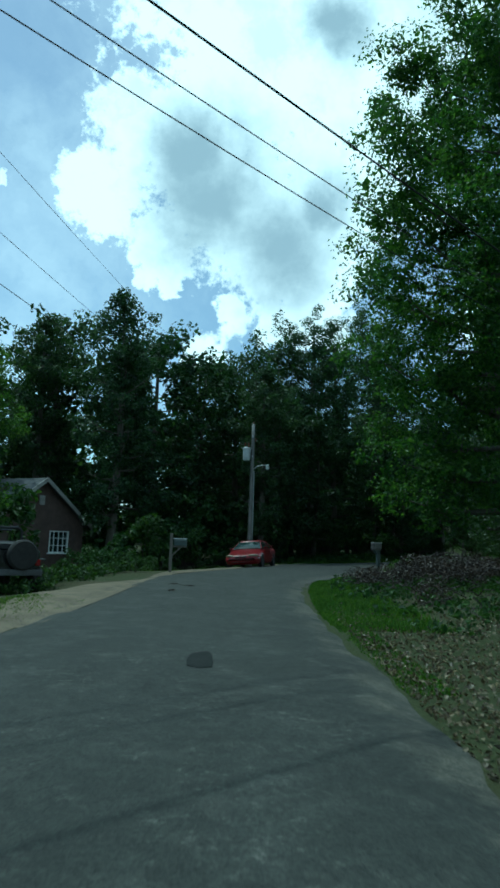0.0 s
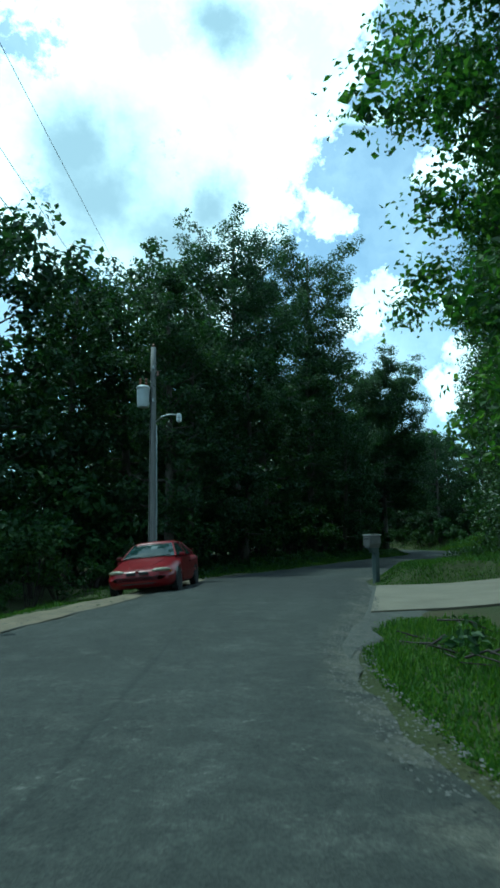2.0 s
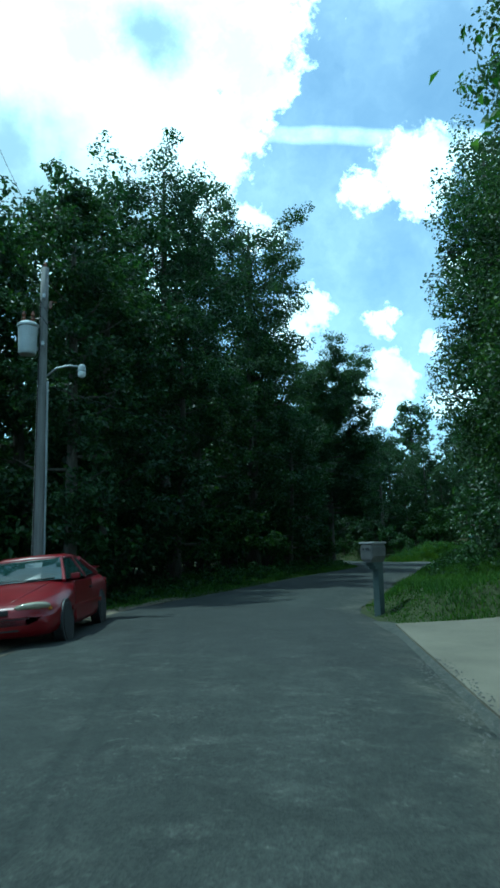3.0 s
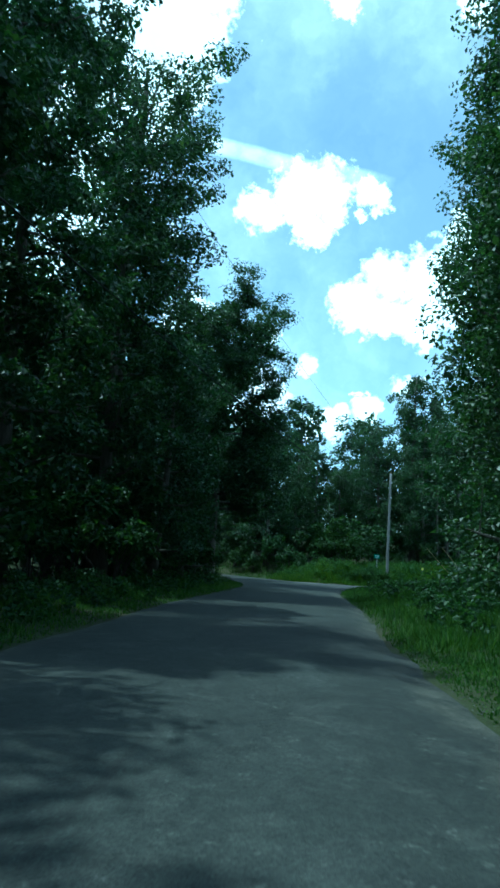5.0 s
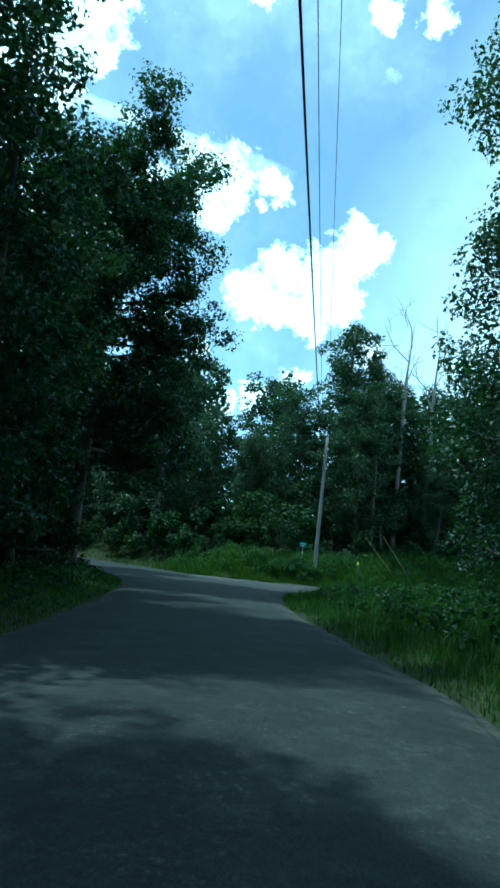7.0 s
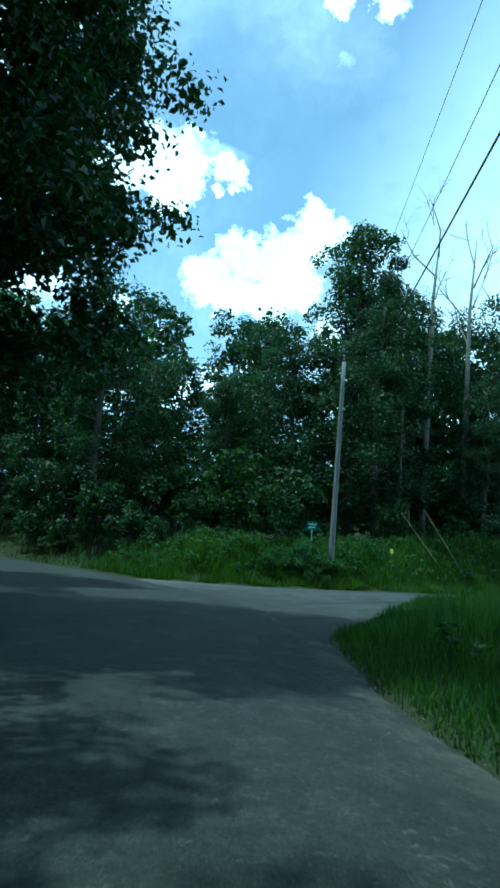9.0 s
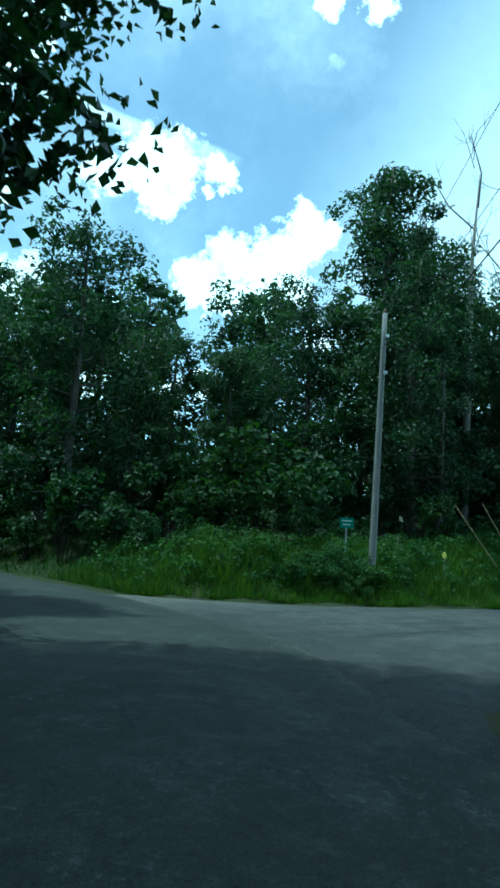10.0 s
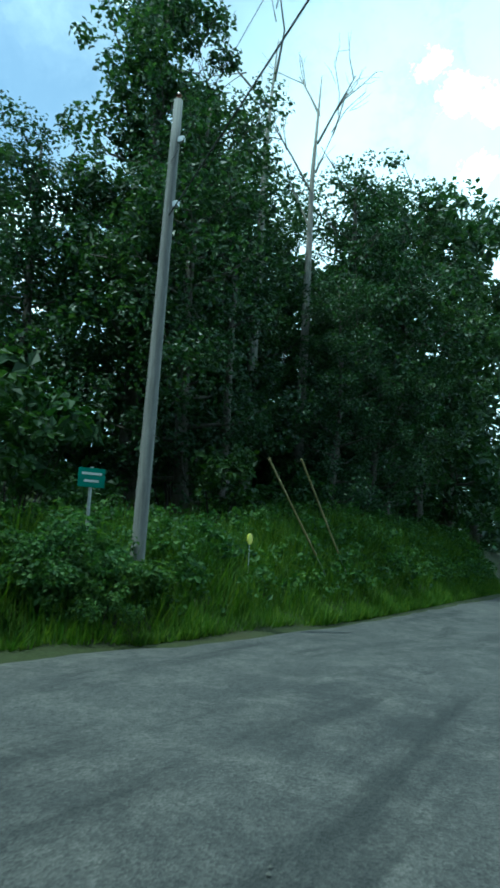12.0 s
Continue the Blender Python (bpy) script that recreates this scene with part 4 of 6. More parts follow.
def build_shrubs():
    kinds = [make_shrub(31, 2.6, 1.7, 800, 0.25), make_shrub(32, 1.7, 1.4, 900, 0.16), make_shrub(33, 3.6, 1.9, 800, 0.28)]
    rng = np.random.default_rng(22)
    spots = []
    for y in np.arange(43, 92, 2.0):
        spots += [(*edge_spot(-1, y + rng.uniform(-0.8, 0.8), rng.uniform(2.6, 4.2)), rng.uniform(0.8, 1.25)), (*edge_spot(-1, y, rng.uniform(5, 8)), rng.uniform(1.0, 1.5))]
    for y in np.arange(47, 63, 2.2):
        spots += [(*edge_spot(1, y, rng.uniform(5.0, 7.5)), rng.uniform(0.7, 1.1)), (*edge_spot(1, y, rng.uniform(8, 11)), rng.uniform(1.0, 1.5))]
    for x in np.arange(35, 70, 2.1):
        far = np.interp(x, FAR_X, FAR_Y)
        spots += [(x, far + rng.uniform(3.2, 4.6), rng.uniform(0.55, 0.95)), (x + 0.9, far + rng.uniform(6, 9), rng.uniform(1.0, 1.5))]
    for y in np.arange(86, 108, 2.4):
        spots += [(np.interp(y, [84, 93, 102, 108], [32.9, 32.3, 31.6, 30.2]) + rng.uniform(0, 0.8), y, rng.uniform(0.7, 1.1)), (37 + rng.uniform(0, 2), y, rng.uniform(1.0, 1.5))]
    for y in np.arange(27.5, 42, 1.7):
        spots += [(*edge_spot(-1, y, rng.uniform(3.4, 4.4)), rng.uniform(0.42, 0.66)), (*edge_spot(-1, y + 0.8, rng.uniform(5.0, 6.5)), rng.uniform(0.6, 0.9))]
    for x in np.arange(-14, 3, 2.2):
        spots += [(x, 42.5 + 0.25 * x + rng.uniform(-1, 1), rng.uniform(0.8, 1.4))]
    spots += [(18.6, 73.2, 0.9), (20.0, 74.2, 0.8), (21.4, 77.6, 0.9), (19.2, 76.6, 1.3), (37.0, 81.8, 0.36), (-4.7, 22.0, 0.42), (-4.3, 25.2, 0.5), (-3.2, 25.0, 0.33), (-2.7, 27.2, 0.3), (-7.0, 21.2, 0.9), (-5.2, 28.5, 0.45)]
    bush = make_shrub(34, 1.7, 1.4, 1700, 0.13, WEED)
    for x, y, s in ((37.1, 81.9, 0.62), (36.5, 82.0, 0.50), (36.9, 81.3, 0.40), (35.6, 82.3, 0.45)):
        place(bush, x, y, rng.uniform(0, 360), s)
    for i, (x, y, s) in enumerate(spots):
        place(kinds[i % 3 if s > 0.6 else 1], x, y, rng.uniform(0, 360), s)


def grass_patch(name, label, spots, lo, hi, mat=None, width=0.013, seed=1):
    """One sheet of separate bent blades on the given places."""
    rng = np.random.default_rng(seed)
    spots = np.asarray(spots, float)
    n = len(spots)
    z = land(spots[:, 0], spots[:, 1])
    H = rng.uniform(lo, hi, n) * rng.uniform(0.6, 1.1, n) * (0.65 + 0.5 * np.sin(spots[:, 0] * 1.7 + np.sin(spots[:, 1])) ** 2)
    if spots.shape[1] > 2:
        H = H * spots[:, 2]
    az, bendy = rng.uniform(0, 2 * np.pi, n), rng.uniform(0.1, 0.75, n)
    across = np.stack([np.cos(az), np.sin(az), 0 * az], 1) * (width * rng.uniform(0.6, 1.4, n))[:, None]
    out_d = np.stack([-np.sin(az), np.cos(az), 0 * az], 1) * (H * bendy)[:, None]
    base = np.stack([spots[:, 0], spots[:, 1], z - 0.005], 1)
    up = np.stack([0 * az, 0 * az, H], 1)
    v = np.stack([base - across, base + across, base + up * (1 - 0.25 * bendy)[:, None] + out_d], 1)
    ob = sheet(name, v.reshape(-1, 3), np.arange(3 * n).reshape(n, 3), mat or GRASS)
    return tagged(ob, label, "grass", kind="stuff")


def strip(rng, side, y0, y1, s0, s1, n, power=1.0):
    """Random places along one side of the road; the third number lets blades near the edge stay short."""
    e = ROAD_L if side < 0 else ROAD_R
    ok = np.where((e[:, 1] >= y0) & (e[:, 1] <= y1))[0]
    seg = np.hypot(*np.diff(e, axis=0).T)
    w = seg[np.minimum(ok, len(seg) - 1)]
    i = rng.choice(ok[:-1], n, p=w[:-1] / w[:-1].sum())
    t = rng.uniform(0, 1, n)[:, None]
    p = e[i] * (1 - t) + e[i + 1] * t
    u = (ROAD_R[i] - ROAD_L[i]) / np.hypot(*(ROAD_R[i] - ROAD_L[i]).T)[:, None]
    s = s0 + (s1 - s0) * rng.uniform(0, 1, n) ** power
    q = p + u * (s * side)[:, None]
    return np.column_stack([q, np.clip(0.35 + s * 0.45, 0, 1)])


def off_drive(p):
    """Places that are not on the driveway slabs or the gravel."""
    x, y = p[:, 0], p[:, 1]
    lo, hi = 27.75 + 0.17 * (x - 4.95), 34.3 + 0.02 * (x - 7.05)
    on_drive = (x > 4.5) & (x < 24) & (y > lo - 0.1) & (y < hi + 0.1)
    on_gravel = (x > 26.5) & (y > np.interp(x, NEAR_X, NEAR_Y) - 0.05) & (y < np.interp(x, FAR_X, FAR_Y) + 0.05)
    s, _, _ = beside(x, y)
    return p[~on_drive & ~on_gravel & (s > 0.02)]


def build_grass():
    rng = np.random.default_rng(41)
    grass_patch("verge_grass", "short dusty grass at the lane's edge", off_drive(strip(rng, -1, 2, 14.0, 0.12, 1.5, 9000)), 0.04, 0.11, LAWN, seed=1)
    grass_patch("verge_grass", "sparse grass tufts behind the sandy shoulder", off_drive(strip(rng, -1, 26, 43, 1.3, 4.0, 5000)), 0.06, 0.17, seed=13)
    grass_patch("verge_grass", "bright green grass tuft strip beside the asphalt", off_drive(strip(rng, 1, 10.5, 27.5, 0.02, 1.9, 34000, 1.3)), 0.07, 0.20, LAWN, seed=2)
    grass_patch("lawn", "rough mown green lawn rising from the lane", off_drive(strip(rng, 1, 33, 50, 0.02, 13, 56000)), 0.08, 0.18, seed=3)
    grass_patch("verge_grass", "low grass creeping over the asphalt edge", off_drive(strip(rng, 1, 6, 25, 0.02, 0.5, 9000)), 0.06, 0.16, LAWN, seed=12)
    grass_patch("lawn", "green lawn edge beside the asphalt", off_drive(strip(rng, 1, 34, 50, 0.0, 3.2, 22000)), 0.07, 0.17, seed=10)
    grass_patch("verge_grass", "thin grass below the yard tree", off_drive(strip(rng, 1, 18, 30, 2.4, 9, 9000)), 0.10, 0.25, seed=9)
    grass_patch("tall_grass", "tall unmown summer grass on the field corner", off_drive(strip(rng, 1, 47, 70.6, 0.02, 9, 72000, 0.8)), 0.28, 0.60, width=0.011, seed=4)
    grass_patch("verge_grass", "shaded green grass along the wood", off_drive(strip(rng, -1, 40, 90, 0.02, 3.2, 46000)), 0.12, 0.30, seed=5)
    x = rng.uniform(31, 64, 84000)
    d = 0.02 + 5.0 * rng.uniform(0, 1, len(x)) ** 2.0
    grass_patch("tall_grass", "lush tall grass bank across the side road", off_drive(np.column_stack([x, np.interp(x, FAR_X, FAR_Y) + d, np.clip(0.42 + d * 0.4, 0, 1)])), 0.50, 1.0, LAWN, seed=6)
    grass_patch("verge_grass", "green grass verge where the lane bends away", off_drive(strip(rng, 1, 83, 118, 0.02, 4.0, 14000)), 0.25, 0.55, seed=7)
    x = rng.uniform(27.5, 46, 42000)
    d = 0.05 + 5.0 * rng.uniform(0, 1, len(x)) ** 1.2
    grass_patch("tall_grass", "tall grass on the corner of the side road", off_drive(np.column_stack([x, np.interp(x, NEAR_X, NEAR_Y) - d, np.clip(0.4 + d * 0.35, 0, 1)])), 0.32, 0.72, width=0.008, seed=8)
    x, y = rng.uniform(24, 31, 16000), rng.uniform(65.5, 73, 16000)
    grass_patch("verge_grass", "grass thinning out at the road corner", off_drive(np.column_stack([x, y, np.full(len(x), 0.8)])), 0.15, 0.42, width=0.009, seed=11)


def weed_patch(name, label, spots, tall, n, size, seed, mat=None):
    """Low broad-leaved weeds over the given places."""
    rng = np.random.default_rng(seed)
    spots = np.asarray(spots, float)
    z = land(spots[:, 0], spots[:, 1])
    c = np.column_stack([spots[:, :2], z + tall * rng.uniform(0.15, 0.9, len(spots))])
    v, f = leaf_quads(rng, c, rng.uniform(0.10, 0.28, len(spots)), n, size)
    tagged(sheet(name, v, f, mat or LEAF_SHRUB), label, "weeds", kind="stuff")


def build_weeds():
    rng = np.random.default_rng(43)
    x = rng.uniform(31.5, 64, 1500)
    d = 0.5 + 4.5 * rng.uniform(0, 1, len(x))
    weed_patch("weeds", "broad-leaved green weeds on the grass bank", off_drive(np.column_stack([x, np.interp(x, FAR_X, FAR_Y) + d])), 0.85, 26000, 0.12, 1, WEED)
    x, y = rng.uniform(36.0, 38.4, 120), rng.uniform(0.5, 1.5, 120)
    weed_patch("weeds", "tall weeds crowding the foot of the pole", np.column_stack([x, np.interp(x, FAR_X, FAR_Y) + y]), 0.8, 4200, 0.10, 6, WEED)
    weed_patch("weeds", "leafy weeds in the unmown field corner", off_drive(strip(rng, 1, 47, 70, 1.2, 8, 700)), 0.7, 10000, 0.13, 2)
    weed_patch("weeds", "shaded weeds along the wood's edge", off_drive(strip(rng, -1, 40, 90, 0.8, 4.0, 800)), 0.4, 12000, 0.12, 3)
    weed_patch("weeds", "dark low undergrowth beside the sandy shoulder", off_drive(strip(rng, -1, 15, 28, 1.7, 7.0, 700)), 0.40, 11000, 0.12, 7)
    weed_patch("weeds", "scattered weeds around the cut branches", off_drive(strip(rng, 1, 9, 26, 1.0, 6.0, 260)), 0.3, 3200, 0.11, 4)


def build_shoulder():
    """The strip of sandy dirt where cars pull off the asphalt."""
    rng = np.random.default_rng(44)
    e = ROAD_L
    ok = np.where((e[:, 1] > 6) & (e[:, 1] < 44))[0]
    verts, k = [], 6
    for i in ok:
        u = (ROAD_R[i] - ROAD_L[i]) / np.hypot(*(ROAD_R[i] - ROAD_L[i]))
        w = 0.75 + 1.3 * math.exp(-(((e[i, 1] - 14.5) / 4) ** 2)) + 0.2 * math.sin(e[i, 1] * 0.5) + 0.7 * math.exp(-(((e[i, 1] - 33) / 5) ** 2))
        for j in range(k + 1):
            p = e[i] - u * (w * j / k - 0.25)
            z = level(*p) + (0.022 if 0 < j < k else -0.03)
            verts.append((*p, max(z, 0.006) if j == 0 else z))
    i = np.arange(len(ok) * (k + 1)).reshape(len(ok), k + 1)
    faces = np.stack([i[:-1, :-1], i[1:, :-1], i[1:, 1:], i[:-1, 1:]], -1).reshape(-1, 4)
    tagged(sheet("dirt_shoulder", verts, faces, DIRT, smooth=True), "tan sandy dirt shoulder beside the asphalt", "road shoulder", kind="structure")


def build_litter():
    rng = np.random.default_rng(51)
    n = 34000
    x, y = 2.75 + 6.5 * rng.uniform(0, 1, n) ** 1.1, rng.uniform(2, 17, n)
    keep = rng.uniform(0, 1, n) < np.clip(1.2 - (y - 7) / 6, 0.03, 1)
    x, y = x[keep], y[keep]
    z = np.maximum(land(x, y), -0.03) + rng.uniform(0.005, 0.05, len(x))
    v, f = leaf_quads(rng, np.stack([x, y, z], 1), np.full(len(x), 0.015), len(x), 0.046)
    v[:, 2] = np.maximum(v[:, 2], land(v[:, 0], v[:, 1]) + 0.004)
    tagged(sheet("leaf_litter", v, f, LITTER), "dry pale brown fallen leaves on the verge", "leaf litter", kind="stuff")
    # loose chips along the crumbled edges
    spots = []
    for side, y0, y1, m in ((1, 19, 31, 2000), (1, 33, 70, 700), (-1, 8, 31, 900), (-1, 31, 46, 400), (1, 66, 84, 1600)):
        spots += [p[:2] for p in strip(rng, side, y0, y1, -1.1 if y0 == 66 else -0.35, 0.22 if y0 == 19 else 1.2 if y0 == 66 else 0.25, m)]
    spots += [(a, b) for a, b in zip(rng.uniform(28, 46, 900), rng.uniform(72, 82, 900)) if np.interp(a, NEAR_X, NEAR_Y) < b < np.interp(a, FAR_X, FAR_Y)]
    spots = np.array(spots)
    tops = np.where(beside(spots[:, 0], spots[:, 1])[0] < 0, 0.05, np.maximum(land(spots[:, 0], spots[:, 1]), 0.0) + 0.02)
    vs, fs = [], []
    for (a, b), top in zip(spots, tops):
        r = rng.uniform(0.005, 0.019) * rng.uniform(0.6, 1.0)
        k = len(vs)
        for t in range(5):
            q = t * 1.257 + rng.uniform(-0.3, 0.3)
            vs.append((a + r * math.cos(q), b + r * math.sin(q), top))
        vs.append((a, b, top + r * 0.7))
        fs += [(k + t, k + (t + 1) % 5, k + 5) for t in range(5)]
    tagged(sheet("gravel_chips", vs, fs, PALE_STONE), "loose pale gravel chips along the road edge", "gravel", kind="stuff")


def build_brush():
    """A heap of cut branches between the verge and the driveway."""
    rng = np.random.default_rng(61)
    holder = thing("brush_pile", Matrix(), "tangled heap of cut dead branches and dry leaves", "brush pile")
    bm = bmesh.new()
    for _ in range(420):
        x, y = rng.normal(6.4, 1.5), rng.normal(19.5, 2.6)
        x = max(x, 4.2)
        hmax = 1.0 * math.exp(-(((x - 6.4) / 2.3) ** 2 + ((y - 19.5) / 3.6) ** 2))
        z = level(x, y) + rng.uniform(0.02, max(0.06, hmax))
        d = Vector((rng.normal(), rng.normal(), rng.normal(0, 0.35))).normalized() * rng.uniform(0.3, 1.1)
        a, b = Vector((x, y, z)) - d * 0.5, Vector((x, y, z)) + d * 0.5
        for p in (a, b):
            p.z = max(p.z, level(p.x, p.y) + 0.01)
        tube(bm, [a, (a + b) / 2 + Vector(rng.normal(0, 0.06, 3)), b], [0.016, 0.012, 0.005], 4, False)
    tagged(part("brushwood", bm, TWIG, holder), kind="stuff")
    c, r = [], []
    for _ in range(60):
        x, y = max(rng.normal(6.4, 1.5), 4.4), rng.normal(19.5, 2.5)
        c.append((x, y, level(x, y) + 0.15 + 0.55 * math.exp(-(((x - 6.4) / 2.3) ** 2 + ((y - 19.5) / 3.4) ** 2))))
        r.append(rng.uniform(0.25, 0.5))
    v, f = leaf_quads(rng, c, r, 14000, 0.065)
    sheet("dead_foliage", v, f, leaf_material("withered_leaf", (0.010, 0.007, 0.006), (0.022, 0.015, 0.012), (0.046, 0.031, 0.024), 0.1), holder)
    long_ob = bmesh.new()
    tube(long_ob, [(4.5, 18.6, level(4.5, 18.6) - 0.02), (4.62, 18.75, 0.45), (4.85, 18.9, 0.95)], [0.018, 0.014, 0.008], 5)
    part("pale_stick", long_ob, BARK_GREY, holder, "pale bare stick")


def make_snag(name, x, y, height, seed, label):
    """A dead, leafless tree."""
    rng = np.random.default_rng(seed)
    ob = thing(name, pose(x, y, level(x, y) - 0.1), label, "dead tree")
    bm = bmesh.new()
    top = [Vector((0, 0, -0.2)), Vector((0.15, 0, height * 0.45)), Vector((0.4, 0.1, height * 0.75)), Vector((0.9, 0.1, height))]
    tube(bm, top, [0.20, 0.15, 0.09, 0.015], 8)
    def sprout(p, d, ln, r, depth):
        q = p + d * ln
        m = p + d * ln * 0.5 + Vector(rng.normal(0, 0.06 * ln, 3))
        tube(bm, [p, m, q], [r, r * 0.7, r * 0.35], 5, False)
        if depth:
            for _ in range(3):
                e = (d + Vector(rng.normal(0, 0.55, 3)) + Vector((0, 0, 0.25))).normalized()
                sprout(p.lerp(q, rng.uniform(0.45, 0.98)), e, ln * rng.uniform(0.35, 0.6), r * 0.45, depth - 1)
    for f in (0.62, 0.7, 0.76, 0.83, 0.9):
        a = top[1].lerp(top[3], (f - 0.45) / 0.55)
        sprout(a, Vector((rng.normal(0, 0.8), rng.normal(0, 0.8), 1.0)).normalized(), height * rng.uniform(0.13, 0.22), 0.05, 2)
    part("trunk", bm, BARK_GREY, ob, smooth=True)
    return ob


def make_broken_trunk(x, y, height, seed):
    """A slender dead trunk, snapped off, with one bare side branch."""
    rng = np.random.default_rng(seed)
    ob = thing("dead_tree", pose(x, y, level(x, y) - 0.1), "slender grey dead trunk snapped off among the leaves", "dead tree")
    bm = bmesh.new()
    zs = np.linspace(-0.2, height, 10)
    tube(bm, [(0.05 * math.sin(z), 0.04 * math.cos(0.7 * z), z) for z in zs], [0.125 - 0.05 * k / 9 + 0.006 * rng.normal() for k in range(10)], 9)
    part("trunk", bm, BARK, ob, smooth=True)
    a = Vector((0.0, 0.0, height * 0.68))
    br = tube(bmesh.new(), [a, a + Vector((-0.35, 0.45, 0.35)), a + Vector((-0.75, 1.0, 1.3)), a + Vector((-0.85, 1.2, 2.3))], [0.06, 0.045, 0.03, 0.01], 6)
    part("branch", br, BARK_GREY, ob, smooth=True)
    return ob


# ---- poles and wires ----
POLE_A, POLE_B, POLE_C, POLE_D = (0.68, 39.3), (38.05, 81.6), (-3.9, 2.4), (25.5, 33.4)


def make_pole(x, y, height, label, lean=(0.0, 0.0), foot=0.138):
    ob = thing("utility_pole", pose(x, y, level(x, y)), label, "utility pole", "utility poles along the lane")
    bm = bmesh.new()
    n = 9
    tube(bm, [(lean[0] * i / n, lean[1] * i / n, -0.4 + (height + 0.4) * i / n) for i in range(n + 1)], [foot * (1 - 0.35 * i / n) for i in range(n + 1)], 14)
    part("shaft", bm, POLE_WOOD, ob, smooth=True)
    ins = lathe([(0.03, 0), (0.055, 0.03), (0.035, 0.06), (0.055, 0.09), (0.03, 0.12), (0.02, 0.15)], 12, Matrix.Translation((lean[0], lean[1], height)))
    part("insulator", ins, CERAMIC, ob)
    for z in (height - 0.75, height - 1.9):
        bm = boxes((lean[0] * z / height, lean[1] * z / height - 0.13, z, 0.06, 0.12, 0.10), bevel=0.008)
        part("wire_clamp", bm, STEEL, ob)
    return ob


def dress_pole_a(ob):
    """The transformer, the lamp on its arm, and the cable down the side."""
    body = part("transformer", lathe([(0.18, 0.0), (0.20, 0.03), (0.205, 0.08), (0.225, 0.64), (0.245, 0.66), (0.245, 0.71), (0.18, 0.76), (0.05, 0.78)], 24,
                Matrix.Translation((-0.34, -0.05, 6.10))), TANK_GREY, ob, "pale grey transformer can", smooth=False)
    for z in (6.25, 6.65):
        part("bracket", boxes((-0.18, -0.03, z, 0.14, 0.10, 0.07)), STEEL, body)
    for dx in (-0.1, 0.1):
        part("bushing", lathe([(0.035, 0), (0.055, 0.05), (0.03, 0.1), (0.05, 0.15), (0.02, 0.24)], 10, Matrix.Translation((-0.34 + dx, -0.05, 6.90))), CERAMIC, body)
    arm = tube(bmesh.new(), [(0.1, -0.02, 5.62), (0.32, -0.06, 5.80), (0.58, -0.10, 5.86), (0.86, -0.14, 5.84)], 0.024, 8)
    lamp = part("lamp_arm", arm, STEEL, ob, "bent steel lamp arm", smooth=True)
    head = lathe([(0.04, 0.15), (0.07, 0.13), (0.085, 0.08), (0.10, 0.0), (0.09, -0.02)], 16, Matrix.Translation((0.89, -0.145, 5.74)))
    part("lamp_head", head, TANK_GREY, lamp)
    part("lamp_bowl", lathe([(0.08, 0.0), (0.095, -0.03), (0.09, -0.09), (0.065, -0.13), (0.02, -0.145)], 16, Matrix.Translation((0.89, -0.145, 5.72))), LAMP_GLASS, lamp)
    part("conduit", tube(bmesh.new(), [(0.155, -0.02, -0.2), (0.145, -0.02, 2.5), (0.125, -0.02, 5.5)], 0.024, 8), STEEL, ob)
    part("ground_wire", tube(bmesh.new(), [(-0.10, -0.12, -0.2), (-0.09, -0.11, 3.0), (-0.07, -0.10, 7.4)], 0.010, 6), CABLE, ob)
    part("fuse_cutout", boxes((0.15, -0.1, 7.30, 0.07, 0.06, 0.18), (0.22, -0.1, 7.38, 0.12, 0.02, 0.02), bevel=0.008), CERAMIC, ob)


def wire(a, b, sag, r, label):
    """One hanging wire between two fixings."""
    a, b = Vector(a), Vector(b)
    pts = []
    for i in range(41):
        t = i / 40
        p = a.lerp(b, t)
        p.z -= 4 * sag * t * (1 - t)
        pts.append(p)
    ob = part("overhead_wire", tube(bmesh.new(), pts, r, 5), CABLE, None, "", smooth=True)
    tagged(ob, label, "cable", "overhead wires")


